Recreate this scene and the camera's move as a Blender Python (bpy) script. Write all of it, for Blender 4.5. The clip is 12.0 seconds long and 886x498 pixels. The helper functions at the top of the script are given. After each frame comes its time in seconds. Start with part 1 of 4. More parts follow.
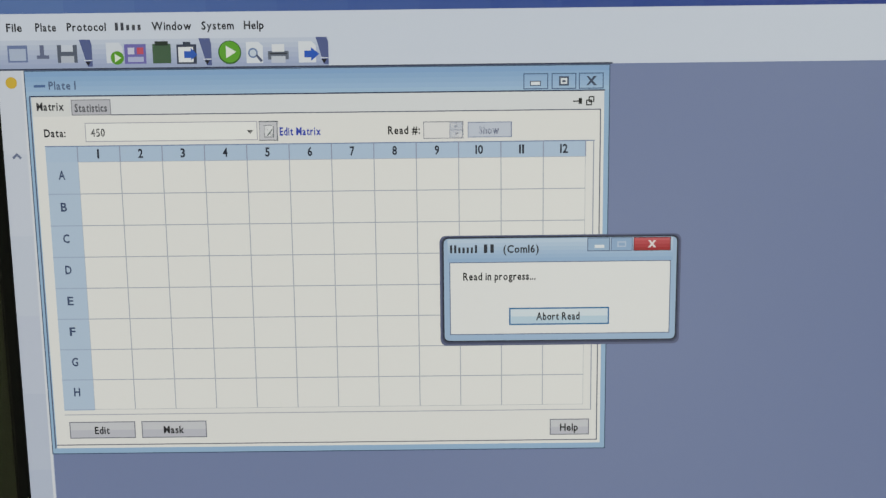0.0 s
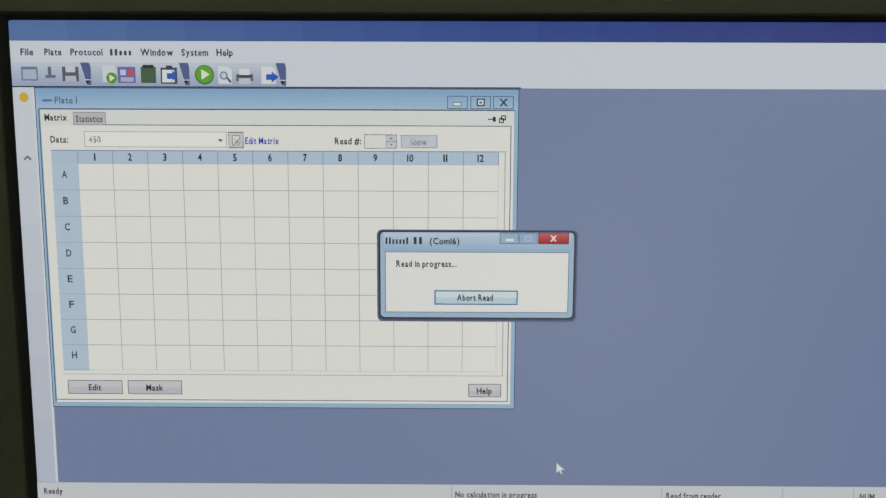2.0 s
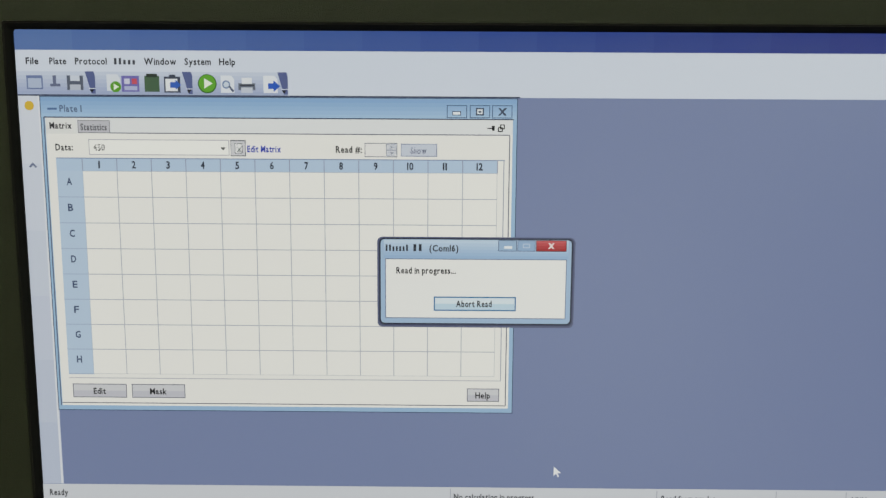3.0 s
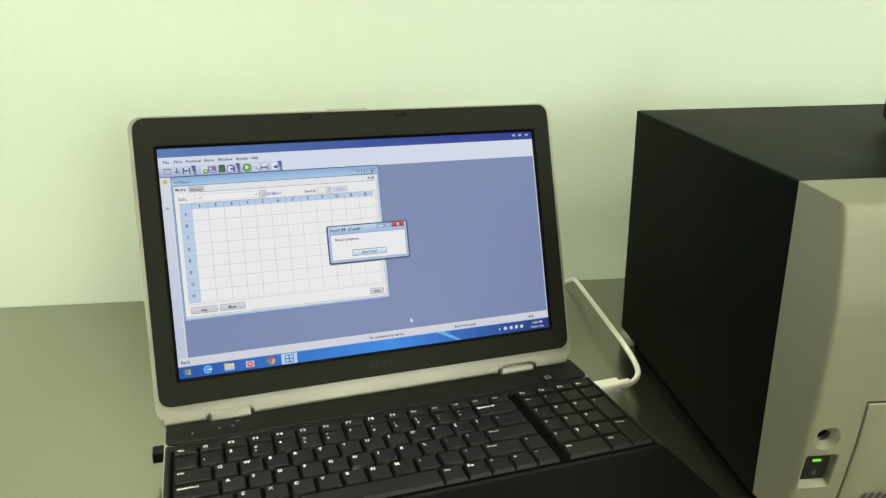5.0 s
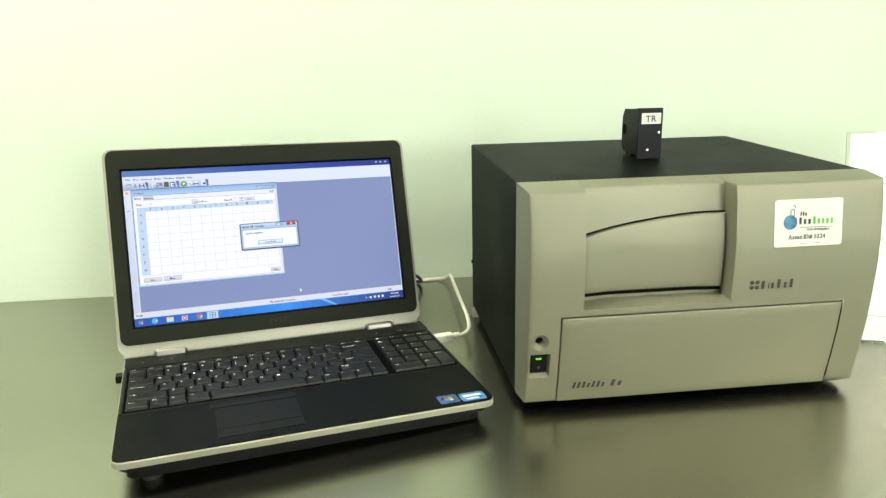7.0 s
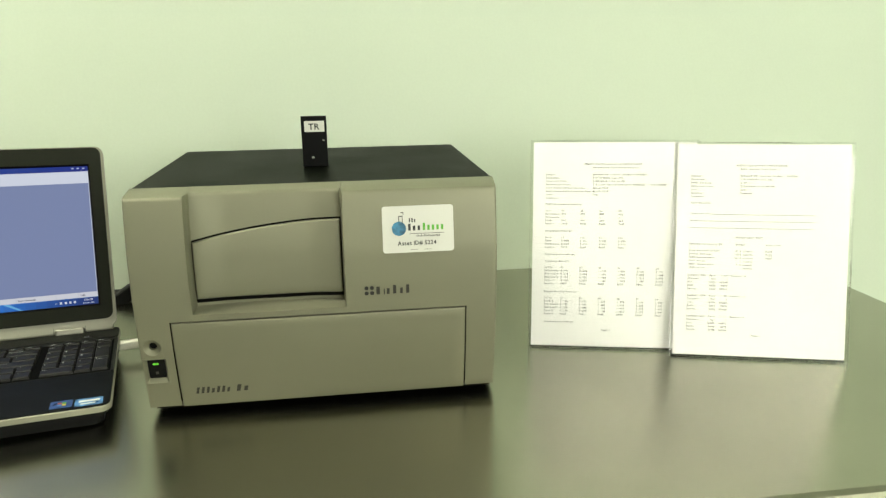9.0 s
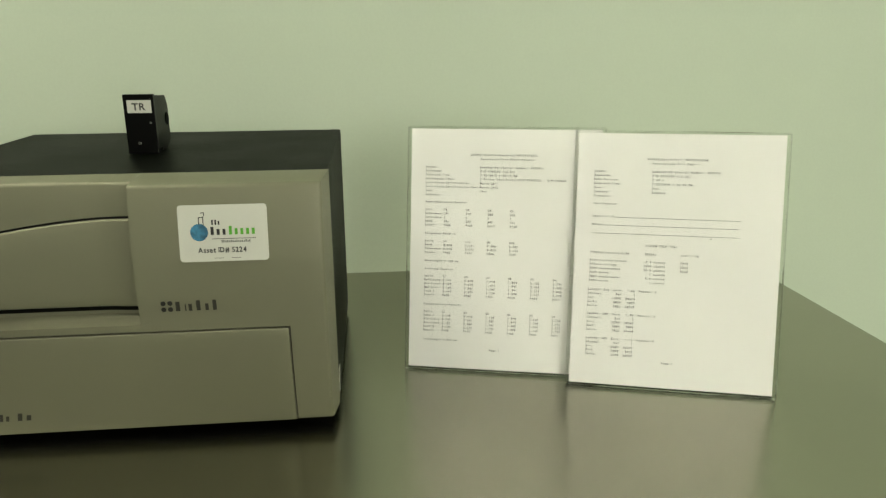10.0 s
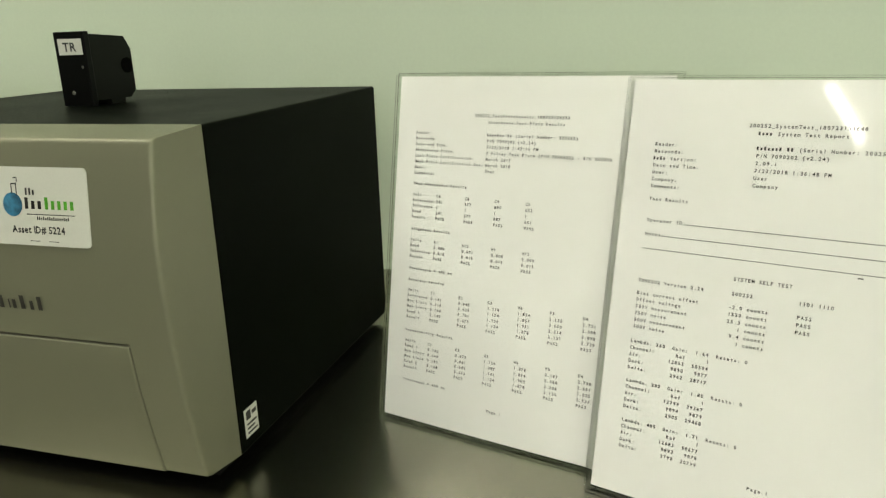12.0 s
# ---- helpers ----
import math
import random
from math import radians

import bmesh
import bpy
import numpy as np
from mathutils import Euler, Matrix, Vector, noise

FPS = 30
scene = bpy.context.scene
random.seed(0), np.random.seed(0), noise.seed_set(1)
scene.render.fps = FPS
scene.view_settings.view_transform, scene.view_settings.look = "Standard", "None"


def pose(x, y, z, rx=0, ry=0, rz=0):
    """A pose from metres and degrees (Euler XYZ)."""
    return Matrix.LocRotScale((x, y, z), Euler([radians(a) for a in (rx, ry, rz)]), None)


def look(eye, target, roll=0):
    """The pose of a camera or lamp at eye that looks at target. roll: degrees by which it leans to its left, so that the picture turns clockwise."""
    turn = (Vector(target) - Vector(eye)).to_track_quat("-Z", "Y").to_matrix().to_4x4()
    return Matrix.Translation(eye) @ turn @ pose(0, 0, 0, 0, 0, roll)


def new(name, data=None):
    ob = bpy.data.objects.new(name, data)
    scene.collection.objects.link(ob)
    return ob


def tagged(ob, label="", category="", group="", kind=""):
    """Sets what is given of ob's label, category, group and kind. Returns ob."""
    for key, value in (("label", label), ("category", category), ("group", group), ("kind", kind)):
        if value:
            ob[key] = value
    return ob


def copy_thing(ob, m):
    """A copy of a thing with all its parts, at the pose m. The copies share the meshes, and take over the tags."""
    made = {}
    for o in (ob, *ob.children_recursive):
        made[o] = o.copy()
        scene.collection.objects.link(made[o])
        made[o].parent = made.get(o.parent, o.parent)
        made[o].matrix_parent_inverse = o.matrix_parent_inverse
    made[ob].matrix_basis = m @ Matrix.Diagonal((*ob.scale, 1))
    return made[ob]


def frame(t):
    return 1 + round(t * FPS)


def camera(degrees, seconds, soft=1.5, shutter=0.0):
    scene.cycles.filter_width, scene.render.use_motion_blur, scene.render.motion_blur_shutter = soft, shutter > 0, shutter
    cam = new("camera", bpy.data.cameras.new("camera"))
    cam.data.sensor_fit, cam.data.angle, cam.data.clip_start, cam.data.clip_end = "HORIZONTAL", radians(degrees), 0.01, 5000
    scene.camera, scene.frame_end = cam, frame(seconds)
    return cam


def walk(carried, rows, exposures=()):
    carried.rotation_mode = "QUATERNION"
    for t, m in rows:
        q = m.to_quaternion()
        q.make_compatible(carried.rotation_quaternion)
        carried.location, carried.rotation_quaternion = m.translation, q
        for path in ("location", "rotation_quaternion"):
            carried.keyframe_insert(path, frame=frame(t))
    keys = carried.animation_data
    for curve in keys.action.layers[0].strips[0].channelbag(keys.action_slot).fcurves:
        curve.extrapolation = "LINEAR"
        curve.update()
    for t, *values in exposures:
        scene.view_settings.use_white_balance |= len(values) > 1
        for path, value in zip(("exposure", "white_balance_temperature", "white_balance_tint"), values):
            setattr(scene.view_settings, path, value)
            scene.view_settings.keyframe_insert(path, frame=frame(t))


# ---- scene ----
cam = camera(63.4, 12.0, soft=1.35)
PATH = [
    (0, (0.0345, -0.0116, 1.1753), (-0.4067, 1.7497, 0.3379), -2.1),
    (0.2, (0.0406, -0.0195, 1.1775), (-0.4347, 1.7305, 0.334), -2.45),
    (0.5, (0.0447, -0.0302, 1.1849), (-0.4557, 1.7106, 0.336), -3.0),
    (1, (0.0547, -0.0411, 1.1881), (-0.4444, 1.7083, 0.3569), -2.3),
    (1.5, (0.0678, -0.0459, 1.1941), (-0.4004, 1.7094, 0.3572), -1.75),
    (2, (0.0688, -0.047, 1.1911), (-0.3795, 1.7122, 0.3518), -1.3),
    (2.5, (0.0678, -0.048, 1.1921), (-0.3915, 1.7082, 0.3521), -1.4),
    (2.7, (0.0678, -0.047, 1.1921), (-0.3886, 1.707, 0.3461), -1.3),
    (4.3, (0.090, -0.216, 1.267), (-0.094, 1.571, 0.388), -1.0),
    (4.5, (0.082, -0.288, 1.273), (0.058, 1.539, 0.459), 0.1),
    (4.7, (0.063, -0.346, 1.277), (0.114, 1.507, 0.525), 0.3),
    (5, (0.032, -0.434, 1.27), (0.204, 1.453, 0.63), -0.8),
    (5.2, (0.01, -0.48, 1.27), (0.291, 1.413, 0.688), -0.7),
    (5.5, (-0.008, -0.532, 1.274), (0.4, 1.356, 0.758), 0.3),
    (6, (-0.011, -0.606, 1.281), (0.458, 1.27, 0.769), 0.1),
    (6.5, (0.056, -0.686, 1.28), (0.377, 1.227, 0.792), -1.5),
    (6.7, (0.085, -0.711, 1.292), (0.355, 1.202, 0.775), -1.5),
    (8.3, (0.421, -0.825, 1.291), (0.574, 1.098, 0.764), -0.2),
    (8.5, (0.445, -0.819, 1.29), (0.638, 1.102, 0.767), -0.1),
    (8.7, (0.48, -0.821, 1.284), (0.696, 1.102, 0.781), -1.0),
    (9, (0.54, -0.806, 1.284), (0.804, 1.113, 0.786), -0.8),
    (9.2, (0.581, -0.786, 1.279), (0.877, 1.133, 0.799), -0.4),
    (9.5, (0.642, -0.747, 1.275), (0.909, 1.168, 0.761), -0.1),
    (10, (0.753, -0.684, 1.269), (0.938, 1.232, 0.729), -0.4),
    (10.5, (0.845, -0.591, 1.264), (0.909, 1.33, 0.712), -1.6),
    (11, (0.955, -0.524, 1.243), (0.695, 1.368, 0.647), -3.1),
    (11.3, (1.014, -0.49, 1.218), (0.614, 1.38, 0.632), -3.2),
    (11.5, (1.032, -0.471, 1.201), (0.547, 1.384, 0.631), -2.8),
    (11.7, (1.028, -0.458, 1.198), (0.495, 1.39, 0.649), -2.0),
    (12, (0.997, -0.406, 1.205), (0.441, 1.434, 0.651), -1.8),
]
EXPOSURES = [(0.0, 0.30, 6600, 5), (1.0, 0.36, 6650, 4), (2.7, 0.38, 6650, 5), (4.3, 0.52, 6500, 5), (5.0, 0.70, 6300, 10), (5.5, 1.00, 6150, 11), (6.5, 1.02, 6150, 11), (8.5, 0.94, 6250, 12), (9.0, 0.60, 6400, 10), (9.5, 0.20, 6550, 10), (10.0, -0.06, 6520, 10), (10.5, -0.22, 6500, 10), (11.0, -0.10, 6400, 11), (12.0, -0.03, 6400, 11)]
walk(cam, [(t, look(eye, target, roll)) for t, eye, target, roll in PATH], EXPOSURES)

# ---- world and large lights ----
world = bpy.data.worlds.new("sky")
scene.world = world
world.use_nodes = True
wnodes, wlinks = world.node_tree.nodes, world.node_tree.links
sky = wnodes.new("ShaderNodeTexSky")
sky.sky_type, sky.sun_disc = "NISHITA", False
sky.sun_elevation, sky.sun_rotation = radians(40), radians(150)
wnodes["Background"].inputs["Strength"].default_value = 0.1
wlinks.new(sky.outputs[0], wnodes["Background"].inputs["Color"])

PANEL_POWER = 14.6     # emission of the ceiling panels' diffusers
LAMP_COLOUR = (0.99, 0.97, 0.79)


def daylight(x, z, wide, high, radiance):
    """Daylight in the opening of a south window."""
    lamp = bpy.data.lights.new("window_daylight", "AREA")
    lamp.shape, lamp.size, lamp.size_y, lamp.energy, lamp.color = "RECTANGLE", wide, high, math.pi * wide * high * radiance, (1.0, 0.985, 0.88)
    new("window_daylight", lamp).matrix_world = pose(x, -4.605, z, 90, 0, 0)


daylight(2.24, 1.80, 1.12, 1.50, 12.0)

TABLE = 0.900          # height of the steel bench
WALL_N, BENCH_E, WALL_W, WALL_S, CEIL = 0.495, 1.400, -2.7, -4.6, 2.75
ROOM_E = 3.0


# ---- materials ----
def lin(c):
    return tuple((v / 12.92 if v <= 0.04045 else ((v + 0.055) / 1.055) ** 2.4) for v in c)


def mat(name, colour, rough=0.5, metal=0.0, grain=400.0, vary=0.08, stain=3.0, stain_amount=0.08, bump=0.02, stretch=(1, 1, 1), specular=0.5, transmission=0.0, coat=0.0, rvary=0.12):
    m = bpy.data.materials.new(name)
    m.use_nodes = True
    nodes, links = m.node_tree.nodes, m.node_tree.links
    p = nodes["Principled BSDF"]
    p.inputs["Metallic"].default_value = metal
    p.inputs["Specular IOR Level"].default_value = specular
    p.inputs["Transmission Weight"].default_value = transmission
    p.inputs["Coat Weight"].default_value = coat
    coord = nodes.new("ShaderNodeTexCoord")
    mapping = nodes.new("ShaderNodeMapping")
    mapping.inputs["Scale"].default_value = stretch
    links.new(coord.outputs["Object"], mapping.inputs["Vector"])
    fine, wide = nodes.new("ShaderNodeTexNoise"), nodes.new("ShaderNodeTexNoise")
    fine.inputs["Scale"].default_value, fine.inputs["Detail"].default_value = grain, 3
    wide.inputs["Scale"].default_value, wide.inputs["Detail"].default_value = stain, 4
    links.new(mapping.outputs[0], fine.inputs["Vector"])
    links.new(coord.outputs["Object"], wide.inputs["Vector"])

    def spread(source, low, high):
        r = nodes.new("ShaderNodeMapRange")
        r.interpolation_type = "SMOOTHSTEP"
        r.inputs["From Min"].default_value, r.inputs["From Max"].default_value = 0.2, 0.8
        r.inputs["To Min"].default_value, r.inputs["To Max"].default_value = low, high
        links.new(source.outputs["Fac"], r.inputs["Value"])
        return r.outputs[0]

    both = nodes.new("ShaderNodeMath")
    both.operation = "MULTIPLY"
    links.new(spread(fine, 1 - vary, 1 + vary), both.inputs[0])
    links.new(spread(wide, 1 - stain_amount, 1 + stain_amount), both.inputs[1])
    scaled = nodes.new("ShaderNodeVectorMath")
    scaled.operation = "SCALE"
    scaled.inputs[0].default_value = colour
    links.new(both.outputs[0], scaled.inputs["Scale"])
    links.new(scaled.outputs[0], p.inputs["Base Color"])
    links.new(spread(wide, max(0.02, rough * (1 - rvary)), min(1, rough * (1 + rvary))), p.inputs["Roughness"])
    if bump:
        b = nodes.new("ShaderNodeBump")
        b.inputs["Strength"].default_value, b.inputs["Distance"].default_value = bump, 0.002
        links.new(fine.outputs["Fac"], b.inputs["Height"])
        links.new(b.outputs[0], p.inputs["Normal"])
    return m


def glow(name, colour, strength, base=0.8):
    m = bpy.data.materials.new(name)
    m.use_nodes = True
    p = m.node_tree.nodes["Principled BSDF"]
    p.inputs["Base Color"].default_value = (base * colour[0], base * colour[1], base * colour[2], 1)
    p.inputs["Emission Color"].default_value = (*colour, 1)
    p.inputs["Emission Strength"].default_value = strength
    return m


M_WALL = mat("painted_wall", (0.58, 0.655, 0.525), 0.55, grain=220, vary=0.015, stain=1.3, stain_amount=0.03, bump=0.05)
# unseen west and south walls, darkened to hold down their bounce and reflections
M_WALL_DIM = mat("dimmed_wall_paint", (0.22, 0.23, 0.20), 0.6, grain=220, vary=0.015, stain=1.3, stain_amount=0.05, bump=0.05)
M_CEIL = mat("ceiling_tile_white", (0.72, 0.72, 0.68), 0.9, grain=90, vary=0.06, bump=0.3)
M_FLOOR = mat("vinyl_floor", (0.24, 0.24, 0.21), 0.45, grain=60, vary=0.15, stain=2, stain_amount=0.12)
M_STEEL = mat("brushed_steel", (0.370, 0.361, 0.288), 0.255, 1.0, grain=260, vary=0.018, stain=3.5, stain_amount=0.06, bump=0.0, stretch=(0.03, 1, 1), rvary=0.0)
M_STEEL_LEG = mat("steel_tube", (0.42, 0.42, 0.39), 0.38, 1.0, grain=300, vary=0.06)
M_BLACK_METAL = mat("black_powder_coat", (0.0020, 0.0027, 0.0014), 0.42, grain=1800, vary=0.25, stain=6, stain_amount=0.12, bump=0.2, specular=0.028)
M_SILVER = mat("silver_grey_plastic", (0.212, 0.209, 0.143), 0.50, 0.42, grain=2200, vary=0.05, stain=4, stain_amount=0.03, bump=0.10)
M_SILVER_DOOR = mat("silver_grey_door_plastic", (0.214, 0.211, 0.145), 0.49, 0.42, grain=2200, vary=0.05, stain=5, stain_amount=0.03, bump=0.10)
M_GAP = mat("dark_gap", (0.003, 0.003, 0.0025), 0.7, specular=0.08)
M_RUBBER = mat("black_rubber", (0.015, 0.015, 0.014), 0.75)
M_BLACK = mat("black_plastic", (0.004, 0.0042, 0.004), 0.5, grain=1500, vary=0.2, bump=0.12, specular=0.15)
M_BLOCK = mat("black_anodised", (0.002, 0.0022, 0.002), 0.38, grain=1500, vary=0.2, bump=0.06, specular=0.14)
# the face plate's black, lightened to paint the light on the block's side
M_BLOCK_LIT = mat("black_anodised_lit", (0.0062, 0.0068, 0.0050), 0.45, grain=1500, vary=0.2, bump=0.06, specular=0.14)
M_BEZEL = mat("dark_grey_bezel", (0.0108, 0.0122, 0.0070), 0.50, grain=2600, vary=0.18, bump=0.20, specular=0.10)
M_PALM = mat("soft_touch_palmrest", (0.0024, 0.0027, 0.0018), 0.46, grain=2600, vary=0.2, stain=18, stain_amount=0.2, bump=0.12, specular=0.08)
M_KEY = mat("key_plastic", (0.0062, 0.0058, 0.0038), 0.42, grain=1800, vary=0.2, stain=40, stain_amount=0.2, bump=0.08, specular=0.25)
M_MAG = mat("silver_laptop_trim", (0.275, 0.272, 0.205), 0.42, 0.2, grain=1500, vary=0.06, stain=15, stain_amount=0.05, bump=0.05)
M_CHROME = mat("polished_hinge", (0.24, 0.235, 0.19), 0.40, 0.9, grain=500, vary=0.05, stain=30)
M_MEDIA = mat("grey_button_print", (0.17, 0.18, 0.20), 0.6)
M_LEGEND = mat("white_key_print", (0.84, 0.84, 0.78), 0.6)
M_PAPER = mat("white_paper", (0.91, 0.905, 0.875), 0.8, grain=600, vary=0.012, stain=9, stain_amount=0.02, bump=0.05)
M_INK = mat("printer_ink", (0.025, 0.025, 0.024), 0.8, grain=900, vary=0.35, stain=60, stain_amount=0.35)
M_LABEL = mat("white_vinyl_label", (0.62, 0.62, 0.56), 0.40, grain=900, vary=0.02)
M_LABEL_INK = mat("label_black_print", (0.02, 0.02, 0.02), 0.5)
M_GREEN = mat("label_green_print", (0.10, 0.40, 0.03), 0.5)
M_GLOBE = mat("label_blue_print", (0.03, 0.14, 0.24), 0.5, stain=160, stain_amount=0.6)
M_LOGO = mat("dark_logo_print", (0.018, 0.018, 0.016), 0.5)
M_GREYTXT = mat("grey_logo_print", (0.028, 0.026, 0.020), 0.5)
M_CREAM = mat("cream_cable", (0.66, 0.65, 0.55), 0.45, grain=800, vary=0.03)
M_CORD = mat("black_cord", (0.012, 0.012, 0.012), 0.5)
M_STK_BLUE = mat("sticker_blue", (0.015, 0.05, 0.17), 0.3, stain=150, stain_amount=0.5)
M_STK_SKY = mat("sticker_light_blue", (0.05, 0.17, 0.38), 0.3, stain=150, stain_amount=0.5)
M_RED = mat("print_red", (0.45, 0.05, 0.03), 0.4)
M_YEL = mat("print_yellow", (0.60, 0.42, 0.03), 0.4)
M_SCREW = mat("bright_screw", (0.7, 0.7, 0.66), 0.25, 1.0)
M_FRAME = mat("white_window_frame", (0.7, 0.7, 0.66), 0.4)
M_ACRYLIC = mat("clear_acrylic", (0.97, 0.985, 0.96), 0.03, vary=0.0, stain_amount=0.0, bump=0.0, transmission=1.0, stain=8, rvary=0.5)
M_ACRYLIC.node_tree.nodes["Principled BSDF"].inputs["IOR"].default_value = 1.45
M_ACRYLIC_FACE = mat("clear_acrylic_face", (0.985, 0.99, 0.98), 0.035, vary=0.0, stain_amount=0.0, bump=0.0, transmission=1.0, stain=8, rvary=0.1)
M_ACRYLIC_FACE.node_tree.nodes["Principled BSDF"].inputs["IOR"].default_value = 1.34
M_DECK = mat("keyboard_frame_plastic", (0.0066, 0.0072, 0.0056), 0.48, grain=2600, vary=0.15, bump=0.1, specular=0.18)
M_PAD = mat("touchpad_plastic", (0.0030, 0.0033, 0.0023), 0.44, grain=2600, vary=0.15, bump=0.08, specular=0.14)
M_KEYBED = mat("black_key_bed", (0.0015, 0.0015, 0.0014), 0.8, specular=0.05)
M_GLASS = mat("window_glass", (0.98, 0.99, 0.98), 0.0, vary=0, stain_amount=0, bump=0, transmission=1.0)
M_PANEL = glow("lamp_diffuser", LAMP_COLOUR, PANEL_POWER)
M_TUBE = glow("lamp_tube", LAMP_COLOUR, 38.0)
M_LED = glow("green_led", (0.22, 1.0, 0.05), 0.40, 0.2)


# ---- mesh helpers ----
def link_mesh(name, bm, material, parent=None, label="", smooth=False):
    me = bpy.data.meshes.new(name)
    bm.normal_update()
    bm.to_mesh(me)
    bm.free()
    if smooth:
        me.shade_smooth()
    for m in (material if isinstance(material, (list, tuple)) else [material]):
        me.materials.append(m)
    ob = new(name, me)
    if parent:
        ob.parent = parent
    if label:
        ob["label"] = label
    return ob


def part(name, bm, material, parent, label="", smooth=False):
    return link_mesh(name, bm, material, parent, label, smooth)


def thing(name, m, label, category, group="", kind=""):
    ob = new(name)
    ob.empty_display_size = 0.05
    ob.matrix_basis = m
    return tagged(ob, label, category, group, kind)


def add_box(bm, x0, x1, y0, y1, z0, z1, bevel=0.0, seg=2):
    r = bmesh.ops.create_cube(bm, size=1.0, matrix=Matrix.Translation(((x0 + x1) / 2, (y0 + y1) / 2, (z0 + z1) / 2)) @ Matrix.Diagonal((x1 - x0, y1 - y0, z1 - z0, 1)))
    if bevel:
        edges = list({e for v in r["verts"] for e in v.link_edges})
        bmesh.ops.bevel(bm, geom=edges, offset=bevel, segments=seg, profile=0.5, affect="EDGES")
    return bm


def box(*a, **k):
    return add_box(bmesh.new(), *a, **k)


def rounded(x0, x1, y0, y1, r, n=5):
    pts = []
    for cx, cy, a0 in ((x1 - r, y1 - r, 0), (x0 + r, y1 - r, 90), (x0 + r, y0 + r, 180), (x1 - r, y0 + r, 270)):
        for i in range(n + 1):
            a = radians(a0 + 90 * i / n)
            pts.append((cx + r * math.cos(a), cy + r * math.sin(a)))
    return pts


def add_prism(bm, pts, z0, z1, to=None, edge=0.0):
    """Extrude a counter-clockwise outline from z0 to z1; edge softens the upper rim; to places it."""
    to = to or Matrix()
    rings = [(z0, 0.0)] + ([(z1 - edge, 0.0), (z1 - edge * 0.3, edge * 0.3), (z1, edge)] if edge else [(z1, 0.0)])
    cx = sum(p[0] for p in pts) / len(pts)
    cy = sum(p[1] for p in pts) / len(pts)
    hx = max(abs(p[0] - cx) for p in pts)
    hy = max(abs(p[1] - cy) for p in pts)
    loops = []
    for z, inset in rings:
        sx, sy = 1 - inset / hx, 1 - inset / hy
        loops.append([bm.verts.new(to @ Vector((cx + (x - cx) * sx, cy + (y - cy) * sy, z))) for x, y in pts])
    n = len(pts)
    for a, b in zip(loops, loops[1:]):
        for i in range(n):
            bm.faces.new((a[i], a[(i + 1) % n], b[(i + 1) % n], b[i]))
    bm.faces.new(loops[-1])
    bm.faces.new(loops[0][::-1])
    return bm


def prism(pts, z0, z1, to=None, edge=0.0):
    return add_prism(bmesh.new(), pts, z0, z1, to, edge)


def circle(cx, cy, r, n=20):
    return [(cx + r * math.cos(2 * math.pi * i / n), cy + r * math.sin(2 * math.pi * i / n)) for i in range(n)]


def ring(outer, inner, z0, z1, to=None):
    """A frame between two outlines with as many points each."""
    bm, to = bmesh.new(), to or Matrix()
    n = len(outer)
    v = [[bm.verts.new(to @ Vector((x, y, z))) for x, y in pts] for pts, z in ((outer, z0), (outer, z1), (inner, z1), (inner, z0))]
    for a, b in ((0, 1), (1, 2), (2, 3), (3, 0)):
        for i in range(n):
            j = (i + 1) % n
            bm.faces.new((v[a][i], v[a][j], v[b][j], v[b][i]))
    return bm


def tube(points, radius, sides=10, steps=10):
    """A round cable through the given points, smoothed (Catmull-Rom)."""
    p = [Vector(q) for q in points]
    p = [2 * p[0] - p[1]] + p + [2 * p[-1] - p[-2]]
    line = []
    for i in range(1, len(p) - 2):
        a, b, c, d = p[i - 1:i + 3]
        for k in range(steps):
            t = k / steps
            line.append(0.5 * (2 * b + (c - a) * t + (2 * a - 5 * b + 4 * c - d) * t * t + (3 * b - a - 3 * c + d) * t ** 3))
    line.append(p[-2])
    bm, loops = bmesh.new(), []
    for i, q in enumerate(line):
        way = (line[min(i + 1, len(line) - 1)] - line[max(i - 1, 0)]).normalized()
        side = way.cross(Vector((0.1, 0.2, 1))).normalized()
        up = side.cross(way)
        loops.append([bm.verts.new(q + radius * (math.cos(2 * math.pi * k / sides) * side + math.sin(2 * math.pi * k / sides) * up)) for k in range(sides)])
    for a, b in zip(loops, loops[1:]):
        for k in range(sides):
            bm.faces.new((a[k], a[(k + 1) % sides], b[(k + 1) % sides], b[k]))
    bm.faces.new(loops[0][::-1])
    bm.faces.new(loops[-1])
    return bm


UPRIGHT = Matrix(((1, 0, 0, 0), (0, 0, -1, 0), (0, 1, 0, 0), (0, 0, 0, 1)))   # outline x, y -> x, z; depth towards -y

# letters of the built-in font, one small mesh each
GLYPHS = {}
letters = []
for ch in "ABCDEFGHIJKLMNOPQRSTUVWXYZabcdefghijklmnopqrstuvwxyz0123456789#:.,;/\\()[]-=+_'`%*^":
    cu = bpy.data.curves.new("glyph", "FONT")
    cu.body, cu.resolution_u, cu.size, cu.offset = ch, 2, 1.0, 0.024
    letters.append((ch, new("glyph", cu)))
bpy.context.view_layer.update()
for ch, ob in letters:
    me = ob.to_mesh()
    vs = [tuple(v.co[:2]) for v in me.vertices]
    GLYPHS[ch] = (vs, [tuple(f.vertices) for f in me.polygons], min(v[0] for v in vs), max(v[0] for v in vs))
    ob.to_mesh_clear()
    cu = ob.data
    bpy.data.objects.remove(ob)
    bpy.data.curves.remove(cu)


